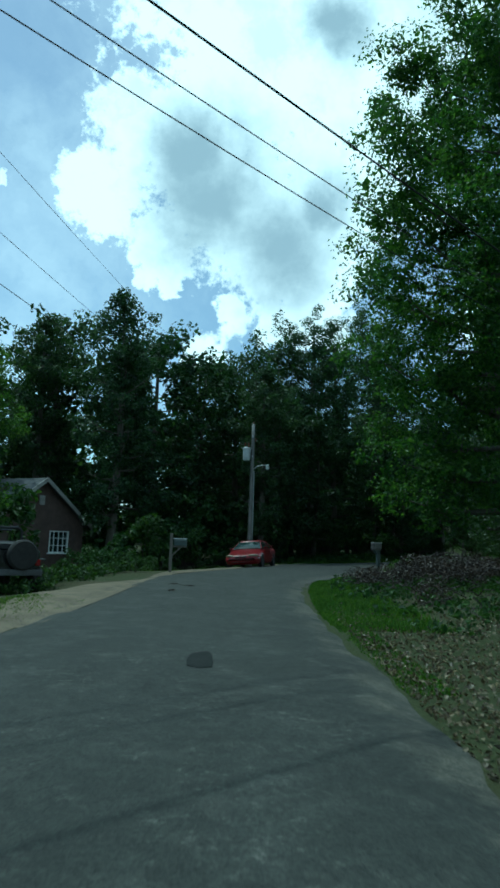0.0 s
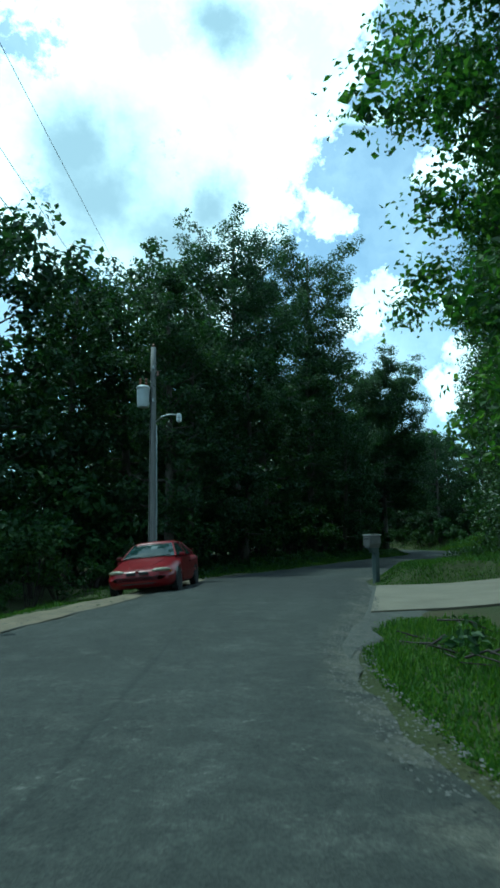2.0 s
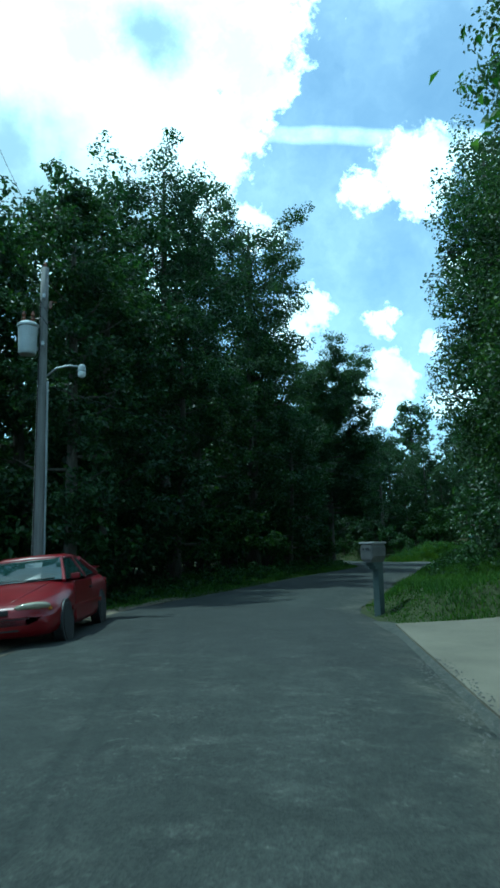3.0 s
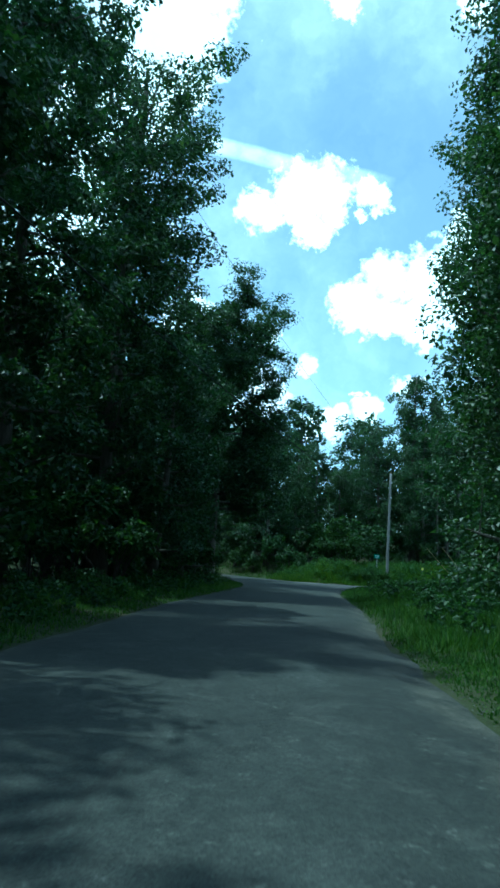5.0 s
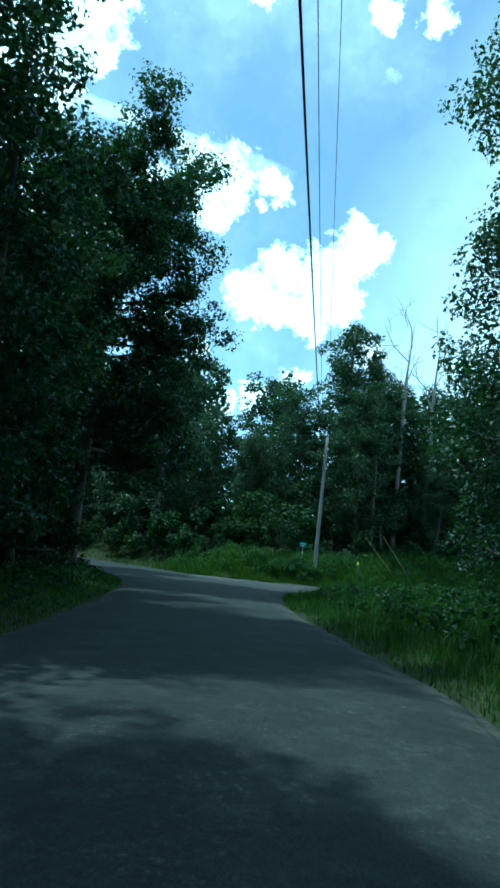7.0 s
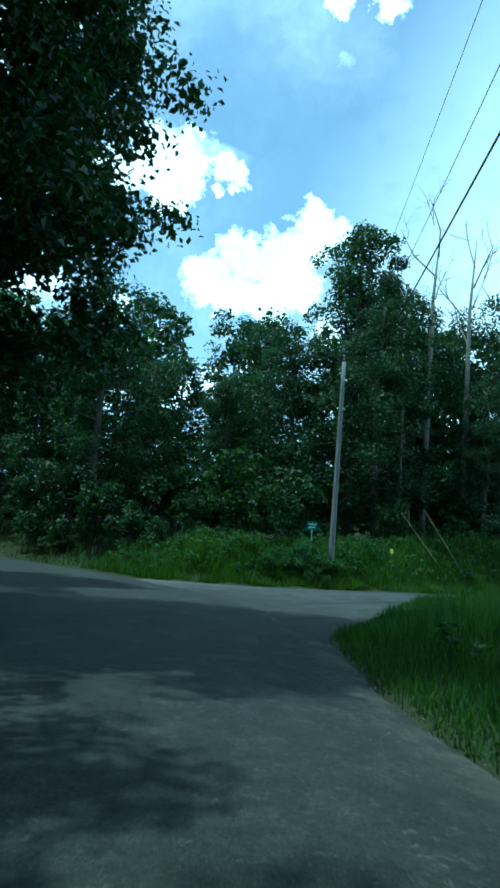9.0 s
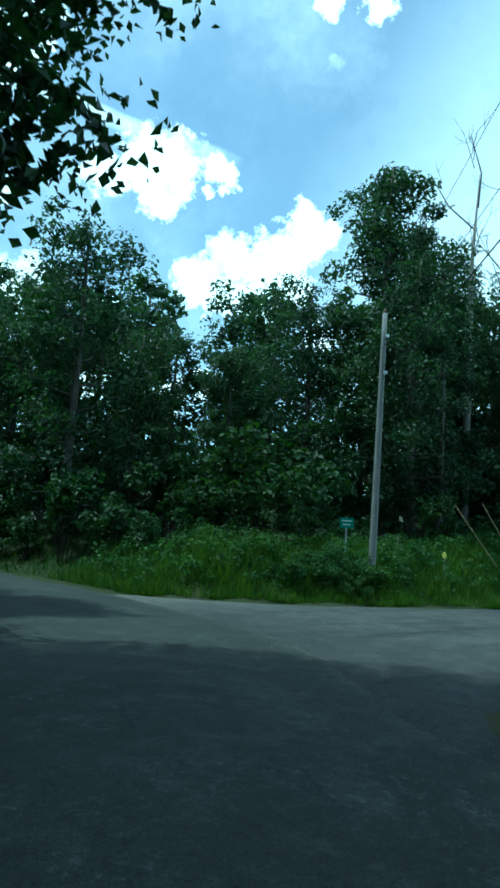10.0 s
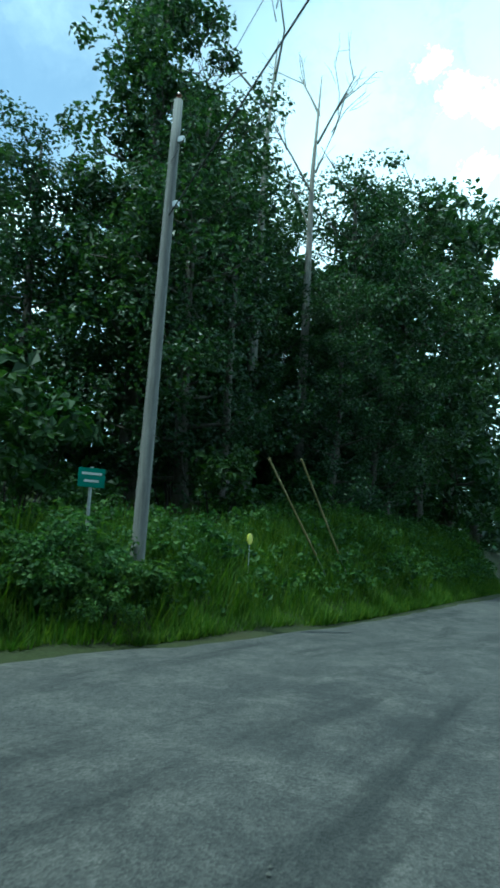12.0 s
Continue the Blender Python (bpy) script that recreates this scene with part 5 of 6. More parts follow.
def build_lines():
    a = make_pole(*POLE_A, 8.25, "weathered grey wooden utility pole with transformer and lamp")
    dress_pole_a(a)
    make_pole(*POLE_B, 8.22, "bare pale grey wooden utility pole in the grass bank", (0.05, -0.08), 0.118)
    pole_c = make_pole(*POLE_C, 8.6, "wooden utility pole beside the start of the lane")
    make_pole(*POLE_D, 8.6, "wooden utility pole among the yard trees")
    B = (*POLE_B, level(*POLE_B))
    arm = part("cross_arm", boxes((0, 0, 8.05, 0.10, 3.4, 0.12), (0, 0, 6.95, 0.10, 2.6, 0.12), bevel=0.01), POLE_WOOD, pole_c)
    for a, b, sag, r, what in (
        ((0.90, 39.55, 8.40), (38.12, 81.50, 9.05), 1.25, 0.0048, "thin dark overhead wire between two poles"),
        ((0.70, 39.50, 6.84), (38.02, 81.52, 7.60), 1.38, 0.0048, "thin dark overhead wire between two poles"),
        ((0.52, 39.40, 5.29), (38.07, 81.52, 6.67), 0.93, 0.0115, "thick black overhead cable between two poles"),
        ((-3.70, 2.05, 6.98), (0.95, 39.25, 7.99), 0.30, 0.0045, "thin dark overhead wire along the lane"),
        ((-3.70, 2.11, 5.79), (0.80, 39.28, 6.88), 0.29, 0.0045, "thin dark overhead wire along the lane"),
        ((-3.85, 2.20, 5.06), (0.90, 39.25, 6.45), 0.35, 0.007, "dark overhead cable along the lane"),
        ((-4.33, 1.81, 6.90), (25.67, 33.23, 7.38), 0.18, 0.016, "thick twisted black service cable crossing the lane"),
        ((-4.60, 3.75, 7.72), (25.36, 33.53, 7.67), 0.67, 0.010, "thin dark overhead wire crossing the lane"),
        ((-4.60, 4.30, 7.55), (25.35, 33.90, 7.46), 0.77, 0.010, "thin dark overhead wire crossing the lane"),
    ):
        wire(a, b, sag, r, what)
    # guys of the far pole, with plastic guards at their feet
    for foot, top in (((44.26, 80.92), 5.67), ((45.56, 80.92), 7.67)):
        z = level(*foot)
        a, b = Vector((*foot, z + 0.05)), Vector((POLE_B[0] + 0.1, POLE_B[1], B[2] + top))
        d = (b - a).normalized()
        ob = thing("guy_wire", Matrix(), "pole guy wire with a faded yellow guard", "guy wire", "guy wires")
        part("strand", tube(bmesh.new(), [a, a + d * 3, b], 0.004, 5), CABLE, ob)
        part("guard", tube(bmesh.new(), [a + d * 0.8, a + d * 2.2, a + d * 3.6], 0.020, 8), YELLOW, ob, "faded yellow plastic guard")
        part("anchor_rod", tube(bmesh.new(), [a - d * 0.3, a + d * 0.85], 0.012, 6), STEEL, ob)


# ---- vehicles ----
def wheel(parent, x, y, r, w, side):
    m = Matrix.Translation((x, y, r)) @ Matrix.Rotation(math.pi / 2, 4, "Y")
    t = part("wheel", lathe([(r * 0.62, -w / 2), (r * 0.93, -w / 2), (r, -w * 0.32), (r, w * 0.32), (r * 0.93, w / 2), (r * 0.62, w / 2)], 28, m), RUBBER, parent, "black tyre", smooth=False)
    rim = lathe([(r * 0.62, -w * 0.40), (r * 0.60, w * 0.40), (r * 0.2, w * 0.44)], 24, m)
    rim_ob = part("rim", rim, CHROME, t, "silver alloy rim")
    spokes = bmesh.new()
    for k in range(5):
        a = k * 1.2566
        box(spokes, r * 0.34 * math.cos(a), r * 0.34 * math.sin(a), 0, 0.07, 0.07, w * 0.98, 0.012, m)
    part("hub", spokes, CHROME, t)
    return t


def loft(stations, close=True):
    """A closed body through rows of cross-section points, mirrored about x = 0."""
    bm = bmesh.new()
    rows = []
    for y, pts in stations:
        full = [(-x, z) for x, z in pts[::-1] if x > 1e-4] + list(pts)
        rows.append([bm.verts.new((x, y, z)) for x, z in full])
    for r, s in zip(rows, rows[1:]):
        for k in range(len(r) - 1):
            bm.faces.new((r[k], r[k + 1], s[k + 1], s[k]))
        bm.faces.new((r[-1], r[0], s[0], s[-1]))
    if close:
        bm.faces.new(rows[0][::-1])
        bm.faces.new(rows[-1])
    bmesh.ops.recalc_face_normals(bm, faces=bm.faces[:])
    return bm


def panel(corners, thick=0.012, cuts=3, bow=0.0):
    """A slightly domed four-cornered pane."""
    c = [Vector(p) for p in corners]
    bm = bmesh.new()
    n = (c[1] - c[0]).cross(c[3] - c[0]).normalized()
    rows = []
    for i in range(cuts + 1):
        u = i / cuts
        row = []
        for j in range(cuts + 1):
            v = j / cuts
            p = c[0].lerp(c[1], u).lerp(c[3].lerp(c[2], u), v)
            row.append(bm.verts.new(p + n * bow * 16 * u * (1 - u) * v * (1 - v)))
        rows.append(row)
    for r, s in zip(rows, rows[1:]):
        for k in range(cuts):
            bm.faces.new((r[k], s[k], s[k + 1], r[k + 1]))
    ex = bmesh.ops.extrude_face_region(bm, geom=bm.faces[:])
    for v in [v for v in ex["geom"] if isinstance(v, bmesh.types.BMVert)]:
        v.co += n * thick
    bmesh.ops.recalc_face_normals(bm, faces=bm.faces[:])
    return bm


def build_red_car():
    car = thing("red_car", pose(0.42, 33.75, -0.085, 0, -4.5, -12.5), "faded red two-door car parked half off the asphalt", "car")
    # y runs from the nose to the tail: half width, top of the body, bottom
    prof = [(0.00, 0.56, 0.585, 0.34), (0.07, 0.72, 0.635, 0.25), (0.22, 0.82, 0.685, 0.20), (0.55, 0.88, 0.765, 0.19), (1.05, 0.895, 0.865, 0.20), (1.45, 0.90, 0.955, 0.20),
            (2.2, 0.90, 0.955, 0.19), (3.1, 0.90, 0.965, 0.19), (3.8, 0.895, 0.99, 0.20), (4.25, 0.87, 1.0, 0.24), (4.58, 0.80, 0.97, 0.28), (4.70, 0.68, 0.90, 0.38)]
    st = []
    for y, w, top, low in prof:
        st.append((y, [(0, top + 0.012), (w * 0.55, top + 0.004), (w * 0.80, top - 0.03), (w * 0.93, top - 0.10), (w * 0.985, top - 0.20), (w, (top + low) / 2 + 0.03),
                       (w * 0.985, low + 0.16), (w * 0.93, low + 0.05), (w * 0.80, low), (0, low)]))
    bm = loft(st)
    body = part("body", bm, CAR_RED, car, "glossy faded red bodywork", smooth=True)
    # roof and pillars
    roof = loft([(1.98, [(0, 1.335), (0.45, 1.325), (0.555, 1.285), (0.56, 1.265), (0, 1.27)]), (2.15, [(0, 1.385), (0.46, 1.372), (0.57, 1.33), (0.575, 1.30), (0, 1.31)]),
                 (2.65, [(0, 1.405), (0.47, 1.392), (0.58, 1.35), (0.585, 1.315), (0, 1.33)]), (3.15, [(0, 1.385), (0.46, 1.372), (0.57, 1.33), (0.575, 1.295), (0, 1.31)]),
                 (3.30, [(0, 1.35), (0.45, 1.338), (0.55, 1.30), (0.555, 1.275), (0, 1.285)])])
    part("roof", roof, CAR_RED, car, smooth=True)
    for s in (-1, 1):
        for a, b, r in (((0.76, 1.36, 0.93), (0.56, 2.02, 1.29), 0.032), ((0.80, 2.72, 0.94), (0.585, 2.62, 1.32), 0.03), ((0.72, 4.02, 0.98), (0.555, 3.25, 1.28), 0.06)):
            part("pillar", tube(bmesh.new(), [(a[0] * s, a[1], a[2]), (b[0] * s, b[1], b[2])], r, 6), CAR_RED, car)
        part("side_window", panel([(0.765 * s, 1.50, 0.95), (0.79 * s, 2.68, 0.955), (0.585 * s, 2.60, 1.30), (0.565 * s, 2.06, 1.285)], 0.01), GLASS, car, "dark side window")
        part("side_window", panel([(0.79 * s, 2.76, 0.955), (0.74 * s, 3.75, 0.975), (0.565 * s, 3.20, 1.285), (0.585 * s, 2.66, 1.30)], 0.01), GLASS, car, "dark side window")
        part("mirror", boxes((0.89 * s, 1.62, 0.99, 0.15, 0.09, 0.09), bevel=0.03), CAR_RED, car)
        door = part("door", boxes((0.893 * s, 2.10, 0.60, 0.03, 1.30, 0.62), bevel=0.012), CAR_RED, car, "long red door")
        part("door_handle", boxes((0.918 * s, 2.60, 0.76, 0.03, 0.18, 0.035), bevel=0.01), CAR_BLACK, door)
        part("side_moulding", boxes((0.912 * s, 2.35, 0.50, 0.022, 2.3, 0.07), bevel=0.01), CAR_RED, car)
        turn_in = Matrix.Translation((0.575 * s, 0.20, 0.615)) @ Matrix.Rotation(s * 0.52, 4, "Z") @ Matrix.Rotation(-0.25, 4, "X")
        glass = bmesh.new()
        bmesh.ops.create_icosphere(glass, subdivisions=3, radius=1.0, matrix=turn_in @ Matrix.Diagonal((0.27, 0.14, 0.072, 1)))
        lamp = part("headlight", glass, LENS, car, "hazed clear headlight", smooth=True)
        part("turn_signal", boxes((0.79 * s, 0.33, 0.575, 0.06, 0.12, 0.05), bevel=0.02), AMBER, lamp)
        slot = part("grille_opening", boxes((0.165 * s, 0.012, 0.575, 0.25, 0.08, 0.075), bevel=0.02), CAR_BLACK, car, "black grille opening")
        part("grille_bar", boxes((0.165 * s, -0.030, 0.575, 0.22, 0.012, 0.010)), CAR_BLACK, slot)
        part("bumper_vent", boxes((0.60 * s, 0.115, 0.345, 0.20, 0.05, 0.075), bevel=0.02), CAR_BLACK, car)
        part("tail_light", boxes((0.55 * s, 4.66, 0.80, 0.50, 0.06, 0.15), bevel=0.02), TAIL_RED, car)
        for y, r in ((0.92, 0.31), (3.62, 0.31)):
            # black disc on the closed body side, painting in the shade of the wheel well
            arch = lathe([(r + 0.05, -0.02), (r + 0.045, 0.009), (0.05, 0.009)], 26, Matrix.Translation((0.893 * s, y, r)) @ Matrix.Rotation(math.pi / 2, 4, "Y"))
            part("wheel_well_shade", arch, CAR_BLACK, car, "flat black disc for the wheel well's shade")
            wheel(car, 0.812 * s, y, r, 0.20, s)
    part("windscreen", panel([(-0.74, 1.40, 0.955), (0.74, 1.40, 0.955), (0.545, 2.02, 1.315), (-0.545, 2.02, 1.315)], 0.012, 4, 0.05), GLASS, car, "windscreen reflecting trees and sky")
    part("rear_window", panel([(0.70, 3.98, 0.995), (-0.70, 3.98, 0.995), (-0.53, 3.28, 1.32), (0.53, 3.28, 1.32)], 0.012, 4, 0.04), GLASS, car)
    part("lower_grille", boxes((0, 0.03, 0.36, 0.86, 0.05, 0.11), bevel=0.02), CAR_BLACK, car)
    part("bumper_strip", boxes((0, 0.012, 0.475, 1.16, 0.03, 0.016), bevel=0.006), CAR_BLACK, car)
    for s in (-1, 1):
        part("bonnet_crease", tube(bmesh.new(), [(0.20 * s, 0.10, 0.645), (0.34 * s, 0.55, 0.772), (0.46 * s, 1.05, 0.871), (0.54 * s, 1.36, 0.936)], [0.012, 0.016, 0.016, 0.008], 6), CAR_RED, car, smooth=True)
    part("rear_spoiler", boxes((0, 4.50, 1.10, 1.40, 0.20, 0.035), (-0.60, 4.50, 1.04, 0.05, 0.14, 0.12), (0.60, 4.50, 1.04, 0.05, 0.14, 0.12), bevel=0.01), CAR_RED, car, "low red rear spoiler")
    part("badge", lathe([(0.045, 0), (0.03, 0.015)], 10, Matrix.Translation((0, 0.0, 0.63)) @ Matrix.Rotation(math.pi / 2, 4, "X")), CAR_RED, car)
    part("wiper", tube(bmesh.new(), [(-0.55, 1.40, 0.985), (0.05, 1.44, 1.0)], 0.010, 5), CAR_BLACK, car)
    part("wiper", tube(bmesh.new(), [(0.02, 1.39, 0.985), (0.60, 1.43, 0.995)], 0.010, 5), CAR_BLACK, car)
    part("cabin_floor", boxes((0, 2.6, 0.80, 1.40, 2.2, 0.04)), CAR_BLACK, car)
    for x in (-0.36, 0.36):
        part("seat", boxes((x, 2.55, 0.98, 0.50, 0.16, 0.55), bevel=0.05), CAR_BLACK, car)


def build_jeep():
    car = thing("off_road_vehicle", pose(-4.65, 16.6, level(-4.65, 16.6), 0, 0, 38), "black open off-road vehicle with rear spare wheel", "car")
    body = loft([(0.0, [(0, 1.08), (0.62, 1.08), (0.70, 1.02), (0.72, 0.60), (0.66, 0.52), (0, 0.52)]), (0.1, [(0, 1.12), (0.66, 1.12), (0.745, 1.05), (0.76, 0.58), (0.70, 0.50), (0, 0.50)]),
                 (2.1, [(0, 1.12), (0.66, 1.12), (0.745, 1.05), (0.76, 0.58), (0.70, 0.50), (0, 0.50)]), (2.3, [(0, 1.10), (0.60, 1.10), (0.66, 1.03), (0.68, 0.60), (0.62, 0.52), (0, 0.52)]),
                 (3.55, [(0, 1.02), (0.46, 1.02), (0.54, 0.96), (0.56, 0.62), (0.5, 0.55), (0, 0.55)])])
    part("body", body, JEEP_PAINT, car)
    part("soft_top", loft([(0.05, [(0, 1.24), (0.5, 1.24), (0.62, 1.20), (0.68, 1.12), (0, 1.12)]), (0.7, [(0, 1.30), (0.52, 1.29), (0.62, 1.22), (0.68, 1.12), (0, 1.12)]), (0.9, [(0, 1.16), (0.5, 1.16), (0.6, 1.14), (0.66, 1.12), (0, 1.12)])]),
         CAR_BLACK, car, "folded dark fabric top")
    part("roll_bar", tube(bmesh.new(), [(-0.62, 1.1, 1.1), (-0.58, 1.1, 1.55), (-0.48, 1.1, 1.64), (0.48, 1.1, 1.64), (0.58, 1.1, 1.55), (0.62, 1.1, 1.1)], 0.035, 8), CAR_BLACK, car)
    part("windscreen_frame", tube(bmesh.new(), [(-0.64, 2.2, 1.1), (-0.62, 2.1, 1.58), (0.62, 2.1, 1.58), (0.64, 2.2, 1.1)], 0.03, 6), JEEP_PAINT, car)
    part("bumper", boxes((0, -0.12, 0.56, 1.45, 0.16, 0.14), bevel=0.02), WORN_STEEL, car, "dull grey steel bumper")
    m = Matrix.Translation((0.22, -0.16, 0.98)) @ Matrix.Rotation(math.pi / 2, 4, "X")
    sp = part("spare_wheel", lathe([(0.2, -0.11), (0.33, -0.11), (0.37, -0.06), (0.37, 0.06), (0.33, 0.11), (0.2, 0.11)], 26, m), RUBBER, car)
    part("rim", lathe([(0.2, -0.08), (0.2, 0.08), (0.06, 0.1)], 18, m), STEEL, sp)
    for s in (-1, 1):
        part("tail_light", boxes((0.66 * s, -0.02, 0.80, 0.10, 0.05, 0.16), bevel=0.01), TAIL_RED, car)
        for y in (0.55, 2.95):
            part("fender", boxes((0.78 * s, y, 0.86, 0.24, 0.95, 0.06), bevel=0.02), CAR_BLACK, car)
            wheel(car, 0.76 * s, y, 0.37, 0.25, s)


# ---- small roadside things ----
def build_mailboxes():
    x, y = 7.42, 36.4
    mb = thing("mailbox", pose(x, y, 0.335, 0, 0, -56) @ Matrix.Diagonal((0.9, 0.9, 1.0, 1)), "grey plastic mailbox with pale lid on a dark post", "mailbox")
    post = bmesh.new()
    box(post, 0.0, 0.16, 0.16, 0.16, 0.20, 1.30, 0.015)
    box(post, 0.0, 0.04, 0.67, 0.19, 0.40, 0.08, 0.02)
    box(post, 0.0, 0.07, 0.60, 0.17, 0.28, 0.08, 0.02)
    part("post", post, PLASTIC_DARK, mb, "dark green plastic post")
    bm = bmesh.new()
    rows = []
    for yy in (-0.27, -0.25, 0.25, 0.27):
        sh = 0.93 if abs(yy) > 0.26 else 1.0
        rows.append([bm.verts.new((px * sh, yy, 0.70 + pz * sh)) for px, pz in ((-0.10, 0), (0.10, 0), (0.165, 0.13), (0.17, 0.30), (0.15, 0.36), (0, 0.375), (-0.15, 0.36), (-0.17, 0.30), (-0.165, 0.13))])
    for r, s in zip(rows, rows[1:]):
        for k in range(9):
            bm.faces.new((r[k], r[(k + 1) % 9], s[(k + 1) % 9], s[k]))
    bm.faces.new(rows[0][::-1]); bm.faces.new(rows[-1])
    bmesh.ops.recalc_face_normals(bm, faces=bm.faces[:])
    b = part("box", bm, PLASTIC_GREY, mb)
    part("lid", boxes((0, 0, 1.09, 0.37, 0.58, 0.045), bevel=0.018), WEATHERED_TRIM, b, "pale weathered lid")
    part("front_door", boxes((0, -0.285, 0.90, 0.28, 0.02, 0.28), bevel=0.01), PLASTIC_GREY, b)
    for i, w in enumerate((0.05, 0.09)):
        part("marking_bar", boxes((-0.06 + 0.10 * i, -0.299, 0.97, w, 0.006, 0.035)), CAR_BLACK, b)
    # the older one on a timber post across the lane
    x, y = -2.05, 26.2
    mb = thing("mailbox", pose(x, y, level(x, y), 0, 0, 10), "small metal mailbox on a tall grey timber post", "mailbox")
    part("post", boxes((0, 0, 0.60, 0.11, 0.11, 1.75), bevel=0.012), OLD_WOOD, mb)
    part("arm", boxes((0.30, 0, 0.985, 0.62, 0.09, 0.07), bevel=0.01), OLD_WOOD, mb)
    part("brace", tube(bmesh.new(), [(0.04, 0, 0.62), (0.36, 0, 0.96)], 0.032, 6), OLD_WOOD, mb)
    bm = bmesh.new()
    rows = []
    for xx in (0.10, 0.58):
        rows.append([bm.verts.new((xx, 0.10 * math.cos(t), 1.19 + 0.085 * math.sin(t))) for t in np.linspace(0, math.pi, 9)] + [bm.verts.new((xx, -0.10, 1.02)), bm.verts.new((xx, 0.10, 1.02))])
    for k in range(11):
        bm.faces.new((rows[0][k], rows[0][(k + 1) % 11], rows[1][(k + 1) % 11], rows[1][k]))
    bm.faces.new(rows[0][::-1]); bm.faces.new(rows[1])
    bmesh.ops.recalc_face_normals(bm, faces=bm.faces[:])
    b = part("box", bm, PLASTIC_DARK, mb)
    part("door", boxes((0.588, 0, 1.13, 0.012, 0.18, 0.20), bevel=0.006), PLASTIC_GREY, b)
    # white strip puts the sunlight on the box's top into its colour
    part("lid", boxes((0.34, 0, 1.285, 0.52, 0.12, 0.022), bevel=0.008), WHITE_TRIM, b, "pale strip with sunlight on the top painted in")


def build_road_marks():
    """A dark tar patch in the lane and a few dropped twigs."""
    bm = bmesh.new()
    rng = np.random.default_rng(82)
    ring = [(0.72, 6.66), (0.86, 6.60), (0.99, 6.68), (0.985, 7.0), (0.93, 7.3), (0.885, 7.6), (0.79, 7.58), (0.70, 7.42), (0.69, 7.05)]
    low = [bm.verts.new((x + rng.normal(0, 0.008), y + rng.normal(0, 0.02), 0.050)) for x, y in ring]
    top = [bm.verts.new((v.co.x * 0.97 + 0.025, v.co.y * 0.985 + 0.105, 0.066)) for v in low]
    bm.faces.new(top)
    for k in range(len(ring)):
        bm.faces.new((low[k], low[(k + 1) % len(ring)], top[(k + 1) % len(ring)], top[k]))
    bmesh.ops.recalc_face_normals(bm, faces=bm.faces[:])
    tagged(part("tar_patch", bm, TAR), "small dark tar patch on the grey asphalt", "road patch")
    for x, y, n in ((-0.9, 18.5, 5), (-0.52, 18.05, 6), (-0.7, 16.2, 4)):
        tw = bmesh.new()
        for _ in range(n):
            a = rng.uniform(0, 6.28)
            p, d = Vector((x + rng.normal(0, 0.08), y + rng.normal(0, 0.08), 0.062)), Vector((math.cos(a), math.sin(a), 0.05)) * rng.uniform(0.06, 0.16)
            tube(tw, [p - d, p + Vector((0, 0, 0.02)), p + d], [0.008, 0.010, 0.005], 5)
        tagged(part("fallen_twig", tw, TWIG), "few dark twigs dropped on the asphalt", "twig", "twigs on the road")


def build_sign():
    x, y = 37.5, 82.15
    sg = thing("street_sign", pose(x, y, level(x, y), 0, 0, -38), "small green street name sign on a steel post", "sign")
    part("post", tube(bmesh.new(), [(0, 0, -0.3), (0, 0, 0.8), (0, 0, 1.6)], 0.025, 8), STEEL, sg)
    part("plate", boxes((0, -0.03, 1.43, 0.40, 0.012, 0.29), bevel=0.005), SIGN_GREEN, sg, "green sign plate with pale bars")
    for i, w in enumerate((0.30, 0.22)):
        part("lettering_bar", boxes((0, -0.041, 1.49 - 0.11 * i, w, 0.006, 0.035)), SIGN_WHITE, sg)
    x, y = 41.3, 81.4
    mk = thing("yellow_marker", pose(x, y, level(x, y)), "round yellow marker on a thin stake in grass", "marker")
    part("stake", tube(bmesh.new(), [(0, 0, -0.2), (0, 0, 0.75)], 0.010, 6), STEEL, mk)
    part("disc", lathe([(0.02, -0.015), (0.10, -0.012), (0.11, 0.0), (0.10, 0.012), (0.02, 0.015)], 18, Matrix.Translation((0, 0, 0.80)) @ Matrix.Rotation(math.pi / 2, 4, "X")), MARKER_YELLOW, mk)


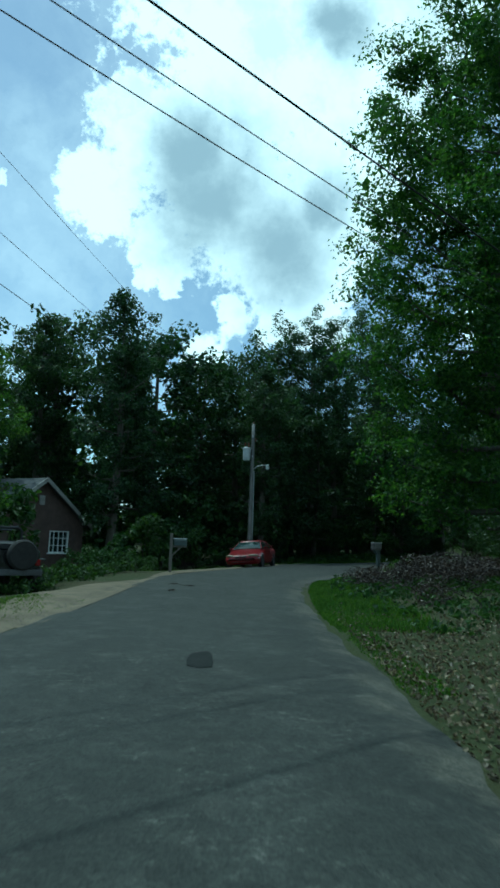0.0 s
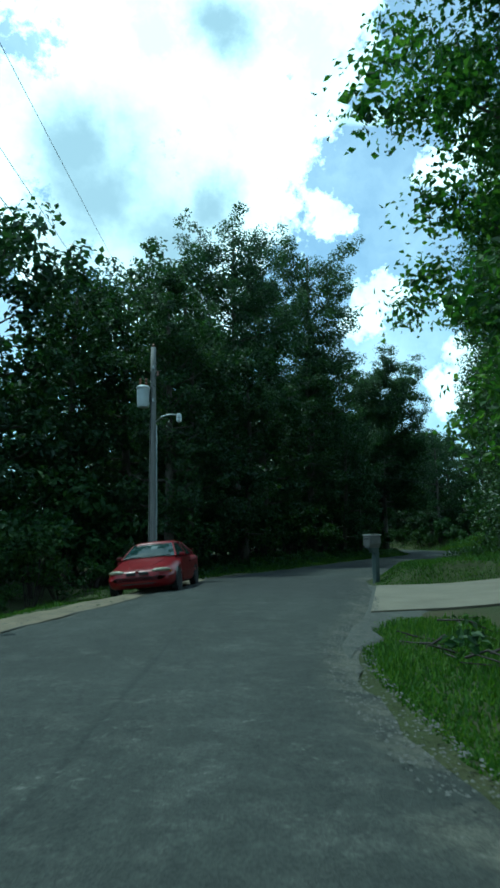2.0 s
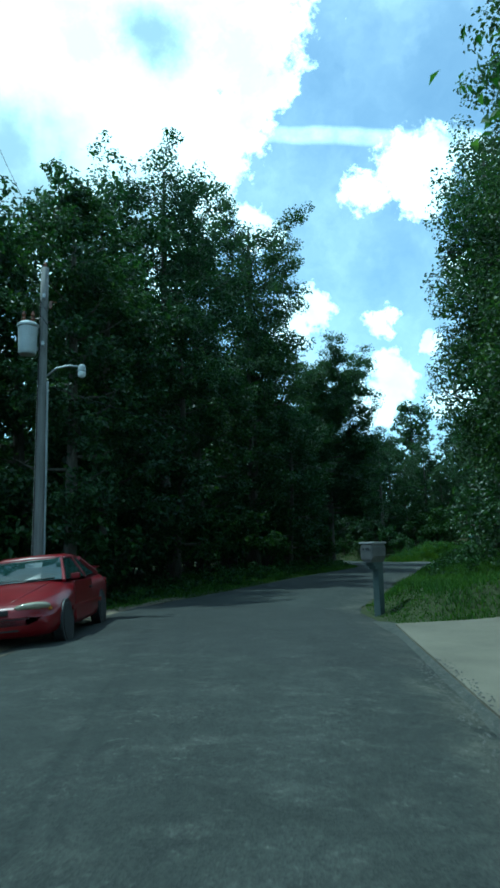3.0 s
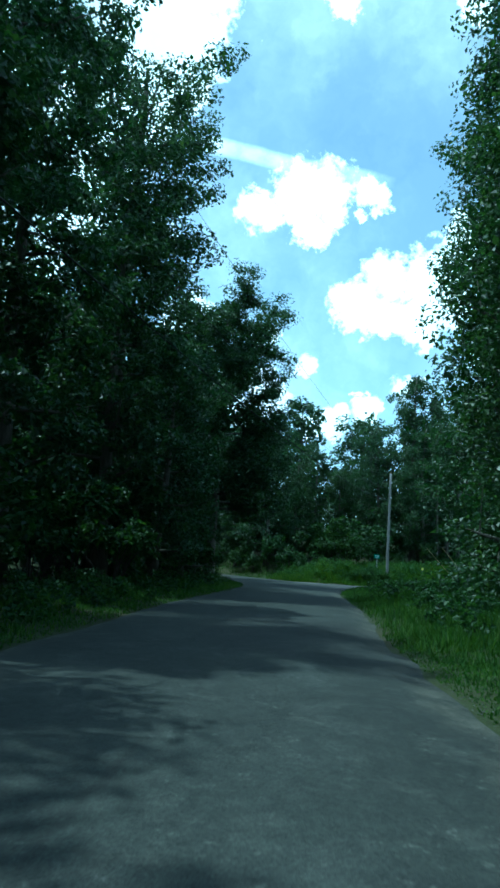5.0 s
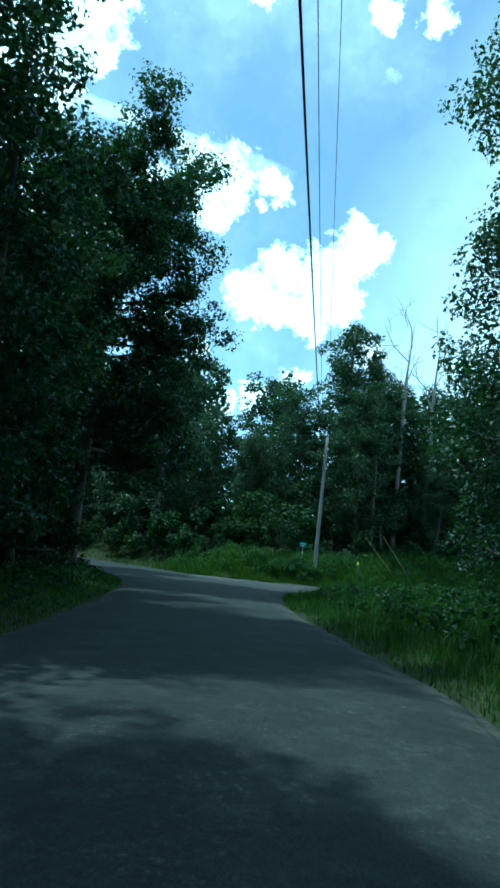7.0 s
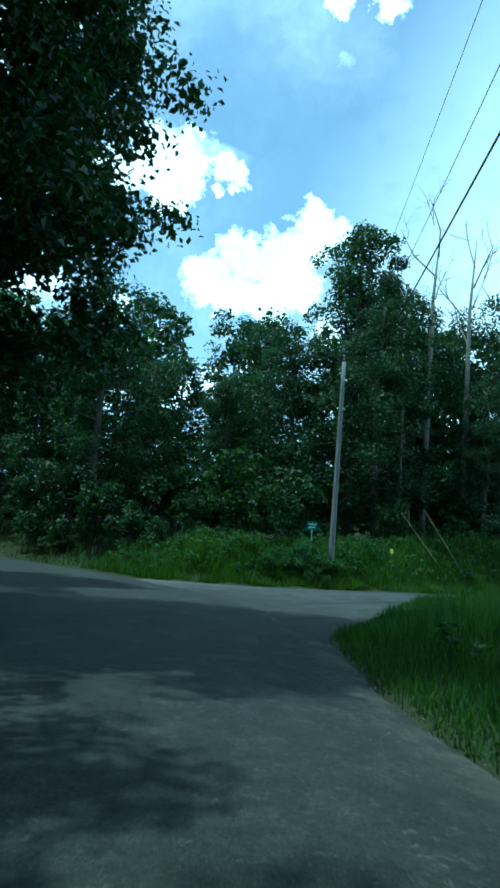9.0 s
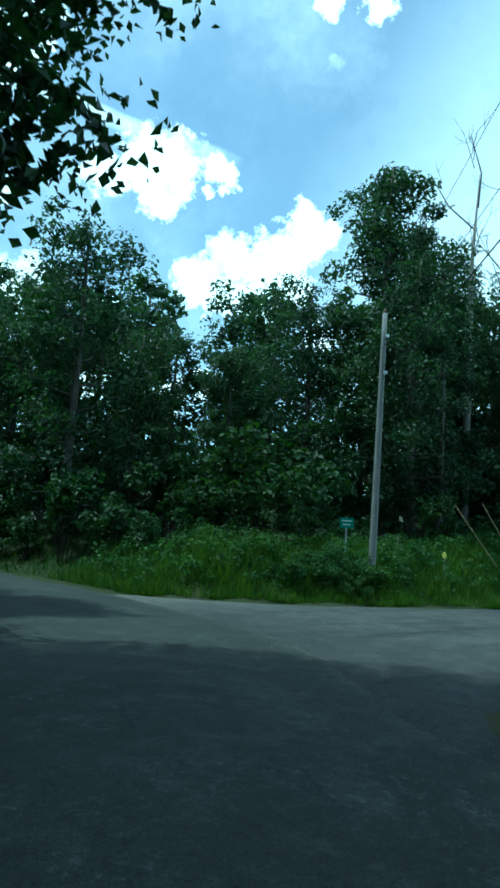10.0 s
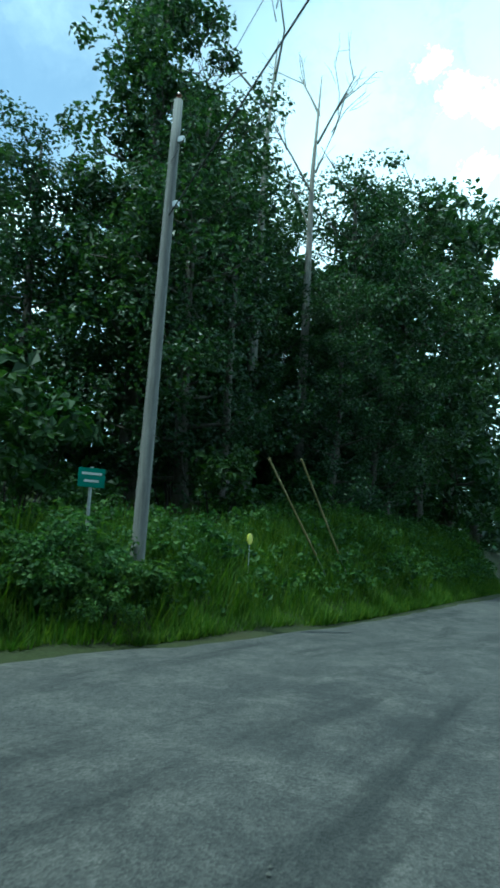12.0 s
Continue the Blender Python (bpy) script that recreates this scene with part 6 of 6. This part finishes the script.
def build_house():
    """Brick house with a gable towards the lane, half hidden by trees."""
    hs = thing("house", pose(-10.6, 36.6, -0.65, 0, 0, 60), "small brown brick house with grey shingle gable roof", "house")
    w, d, eave, ridge = 6.4, 11.0, 2.55, 4.8
    hw = w / 2
    # front wall with a window opening
    wx0, wx1, wz0, wz1 = 0.7, 2.1, 0.9, 2.1
    part("front_wall", boxes((( -hw + wx0) / 2, 0, eave / 2, wx0 + hw, 0.22, eave), ((wx1 + hw) / 2, 0, eave / 2, hw - wx1, 0.22, eave),
                             ((wx0 + wx1) / 2, 0, wz0 / 2, wx1 - wx0, 0.22, wz0), ((wx0 + wx1) / 2, 0, (wz1 + eave) / 2, wx1 - wx0, 0.22, eave - wz1)), BRICK, hs)
    for s in (-1, 1):
        part("side_wall", boxes((s * (hw - 0.11), d / 2 + 0.11, eave / 2, 0.22, d, eave)), BRICK, hs)
    part("back_wall", boxes((0, d + 0.22, eave / 2, w, 0.22, eave)), BRICK, hs)
    bm = bmesh.new()
    f = [bm.verts.new(p) for p in ((-hw, -0.10, eave), (hw, -0.10, eave), (0, -0.10, ridge))]
    g = [bm.verts.new(p) for p in ((-hw, 0.10, eave), (hw, 0.10, eave), (0, 0.10, ridge))]
    bm.faces.new(f); bm.faces.new(g[::-1])
    for k in range(3):
        bm.faces.new((f[k], g[k], g[(k + 1) % 3], f[(k + 1) % 3]))
    bmesh.ops.recalc_face_normals(bm, faces=bm.faces[:])
    part("gable", bm, BRICK, hs, "brown brick gable")
    part("gable_vent", boxes((0, -0.12, eave + 1.15, 0.35, 0.05, 0.5)), WEATHERED_TRIM, hs)
    slope = math.atan2(ridge - eave, hw)
    length = hw / math.cos(slope) + 0.45
    for s in (-1, 1):
        m = Matrix.Translation((0, d / 2, ridge + 0.06)) @ Matrix.Rotation(s * slope, 4, "Y")
        rf = bmesh.new()
        n = 14
        for i in range(n):
            box(rf, s * (i + 0.5) * length / n, 0, 0.02 + 0.012 * (i % 2), length / n + 0.02, d + 0.9, 0.05, 0, m)
        part("roof_slope", rf, SHINGLE, hs, "grey shingled roof slope")
        bb = box(bmesh.new(), s * length / 2, -d / 2 - 0.46, -0.03, length, 0.05, 0.20, 0, m)
        part("barge_board", bb, WEATHERED_TRIM, hs, "pale barge board")
        part("eave_return", boxes((s * (hw + 0.16), -0.15, eave - 0.02, 0.55, 0.5, 0.12)), WEATHERED_TRIM, hs)
    fr = part("window", boxes(((wx0 + wx1) / 2, -0.08, wz0 + 0.03, wx1 - wx0, 0.10, 0.06), ((wx0 + wx1) / 2, -0.08, wz1 - 0.03, wx1 - wx0, 0.10, 0.06), (wx0 + 0.03, -0.08, (wz0 + wz1) / 2, 0.06, 0.10, wz1 - wz0 - 0.12),
                              (wx1 - 0.03, -0.08, (wz0 + wz1) / 2, 0.06, 0.10, wz1 - wz0 - 0.12)), WHITE_TRIM, hs, "white window frame")
    for x in (wx0 + 0.36, (wx0 + wx1) / 2, wx1 - 0.36):
        part("mullion", boxes((x, -0.075, (wz0 + wz1) / 2, 0.03, 0.04, wz1 - wz0 - 0.12)), WHITE_TRIM, fr)
    for z in (1.3, 1.7):
        part("glazing_bar", boxes(((wx0 + wx1) / 2, -0.07, z, wx1 - wx0 - 0.12, 0.03, 0.03)), WHITE_TRIM, fr)
    part("pane", boxes(((wx0 + wx1) / 2, -0.02, (wz0 + wz1) / 2, wx1 - wx0 - 0.12, 0.012, wz1 - wz0 - 0.12)), GLASS, fr)
    part("sill", boxes(((wx0 + wx1) / 2, -0.17, wz0 - 0.03, wx1 - wx0 + 0.2, 0.14, 0.06)), WHITE_TRIM, fr)


# ---- put it together ----
build_ground()
build_road()
build_gravel_road()
build_driveway()
build_shoulder()
build_house()
build_red_car()
build_jeep()
build_lines()
build_mailboxes()
build_sign()
build_road_marks()
make_snag("dead_tree", 50.9, 84.8, 17.8, 71, "grey leafless dead tree with forked bare limbs")
make_snag("dead_tree", 48.6, 85.6, 17.9, 74, "thin grey dead tree among green crowns")
make_broken_trunk(45.2, 84.4, 7.4, 75)
build_brush()
build_trees()
build_far_woods()
build_shrubs()
build_litter()
build_grass()
build_weeds()
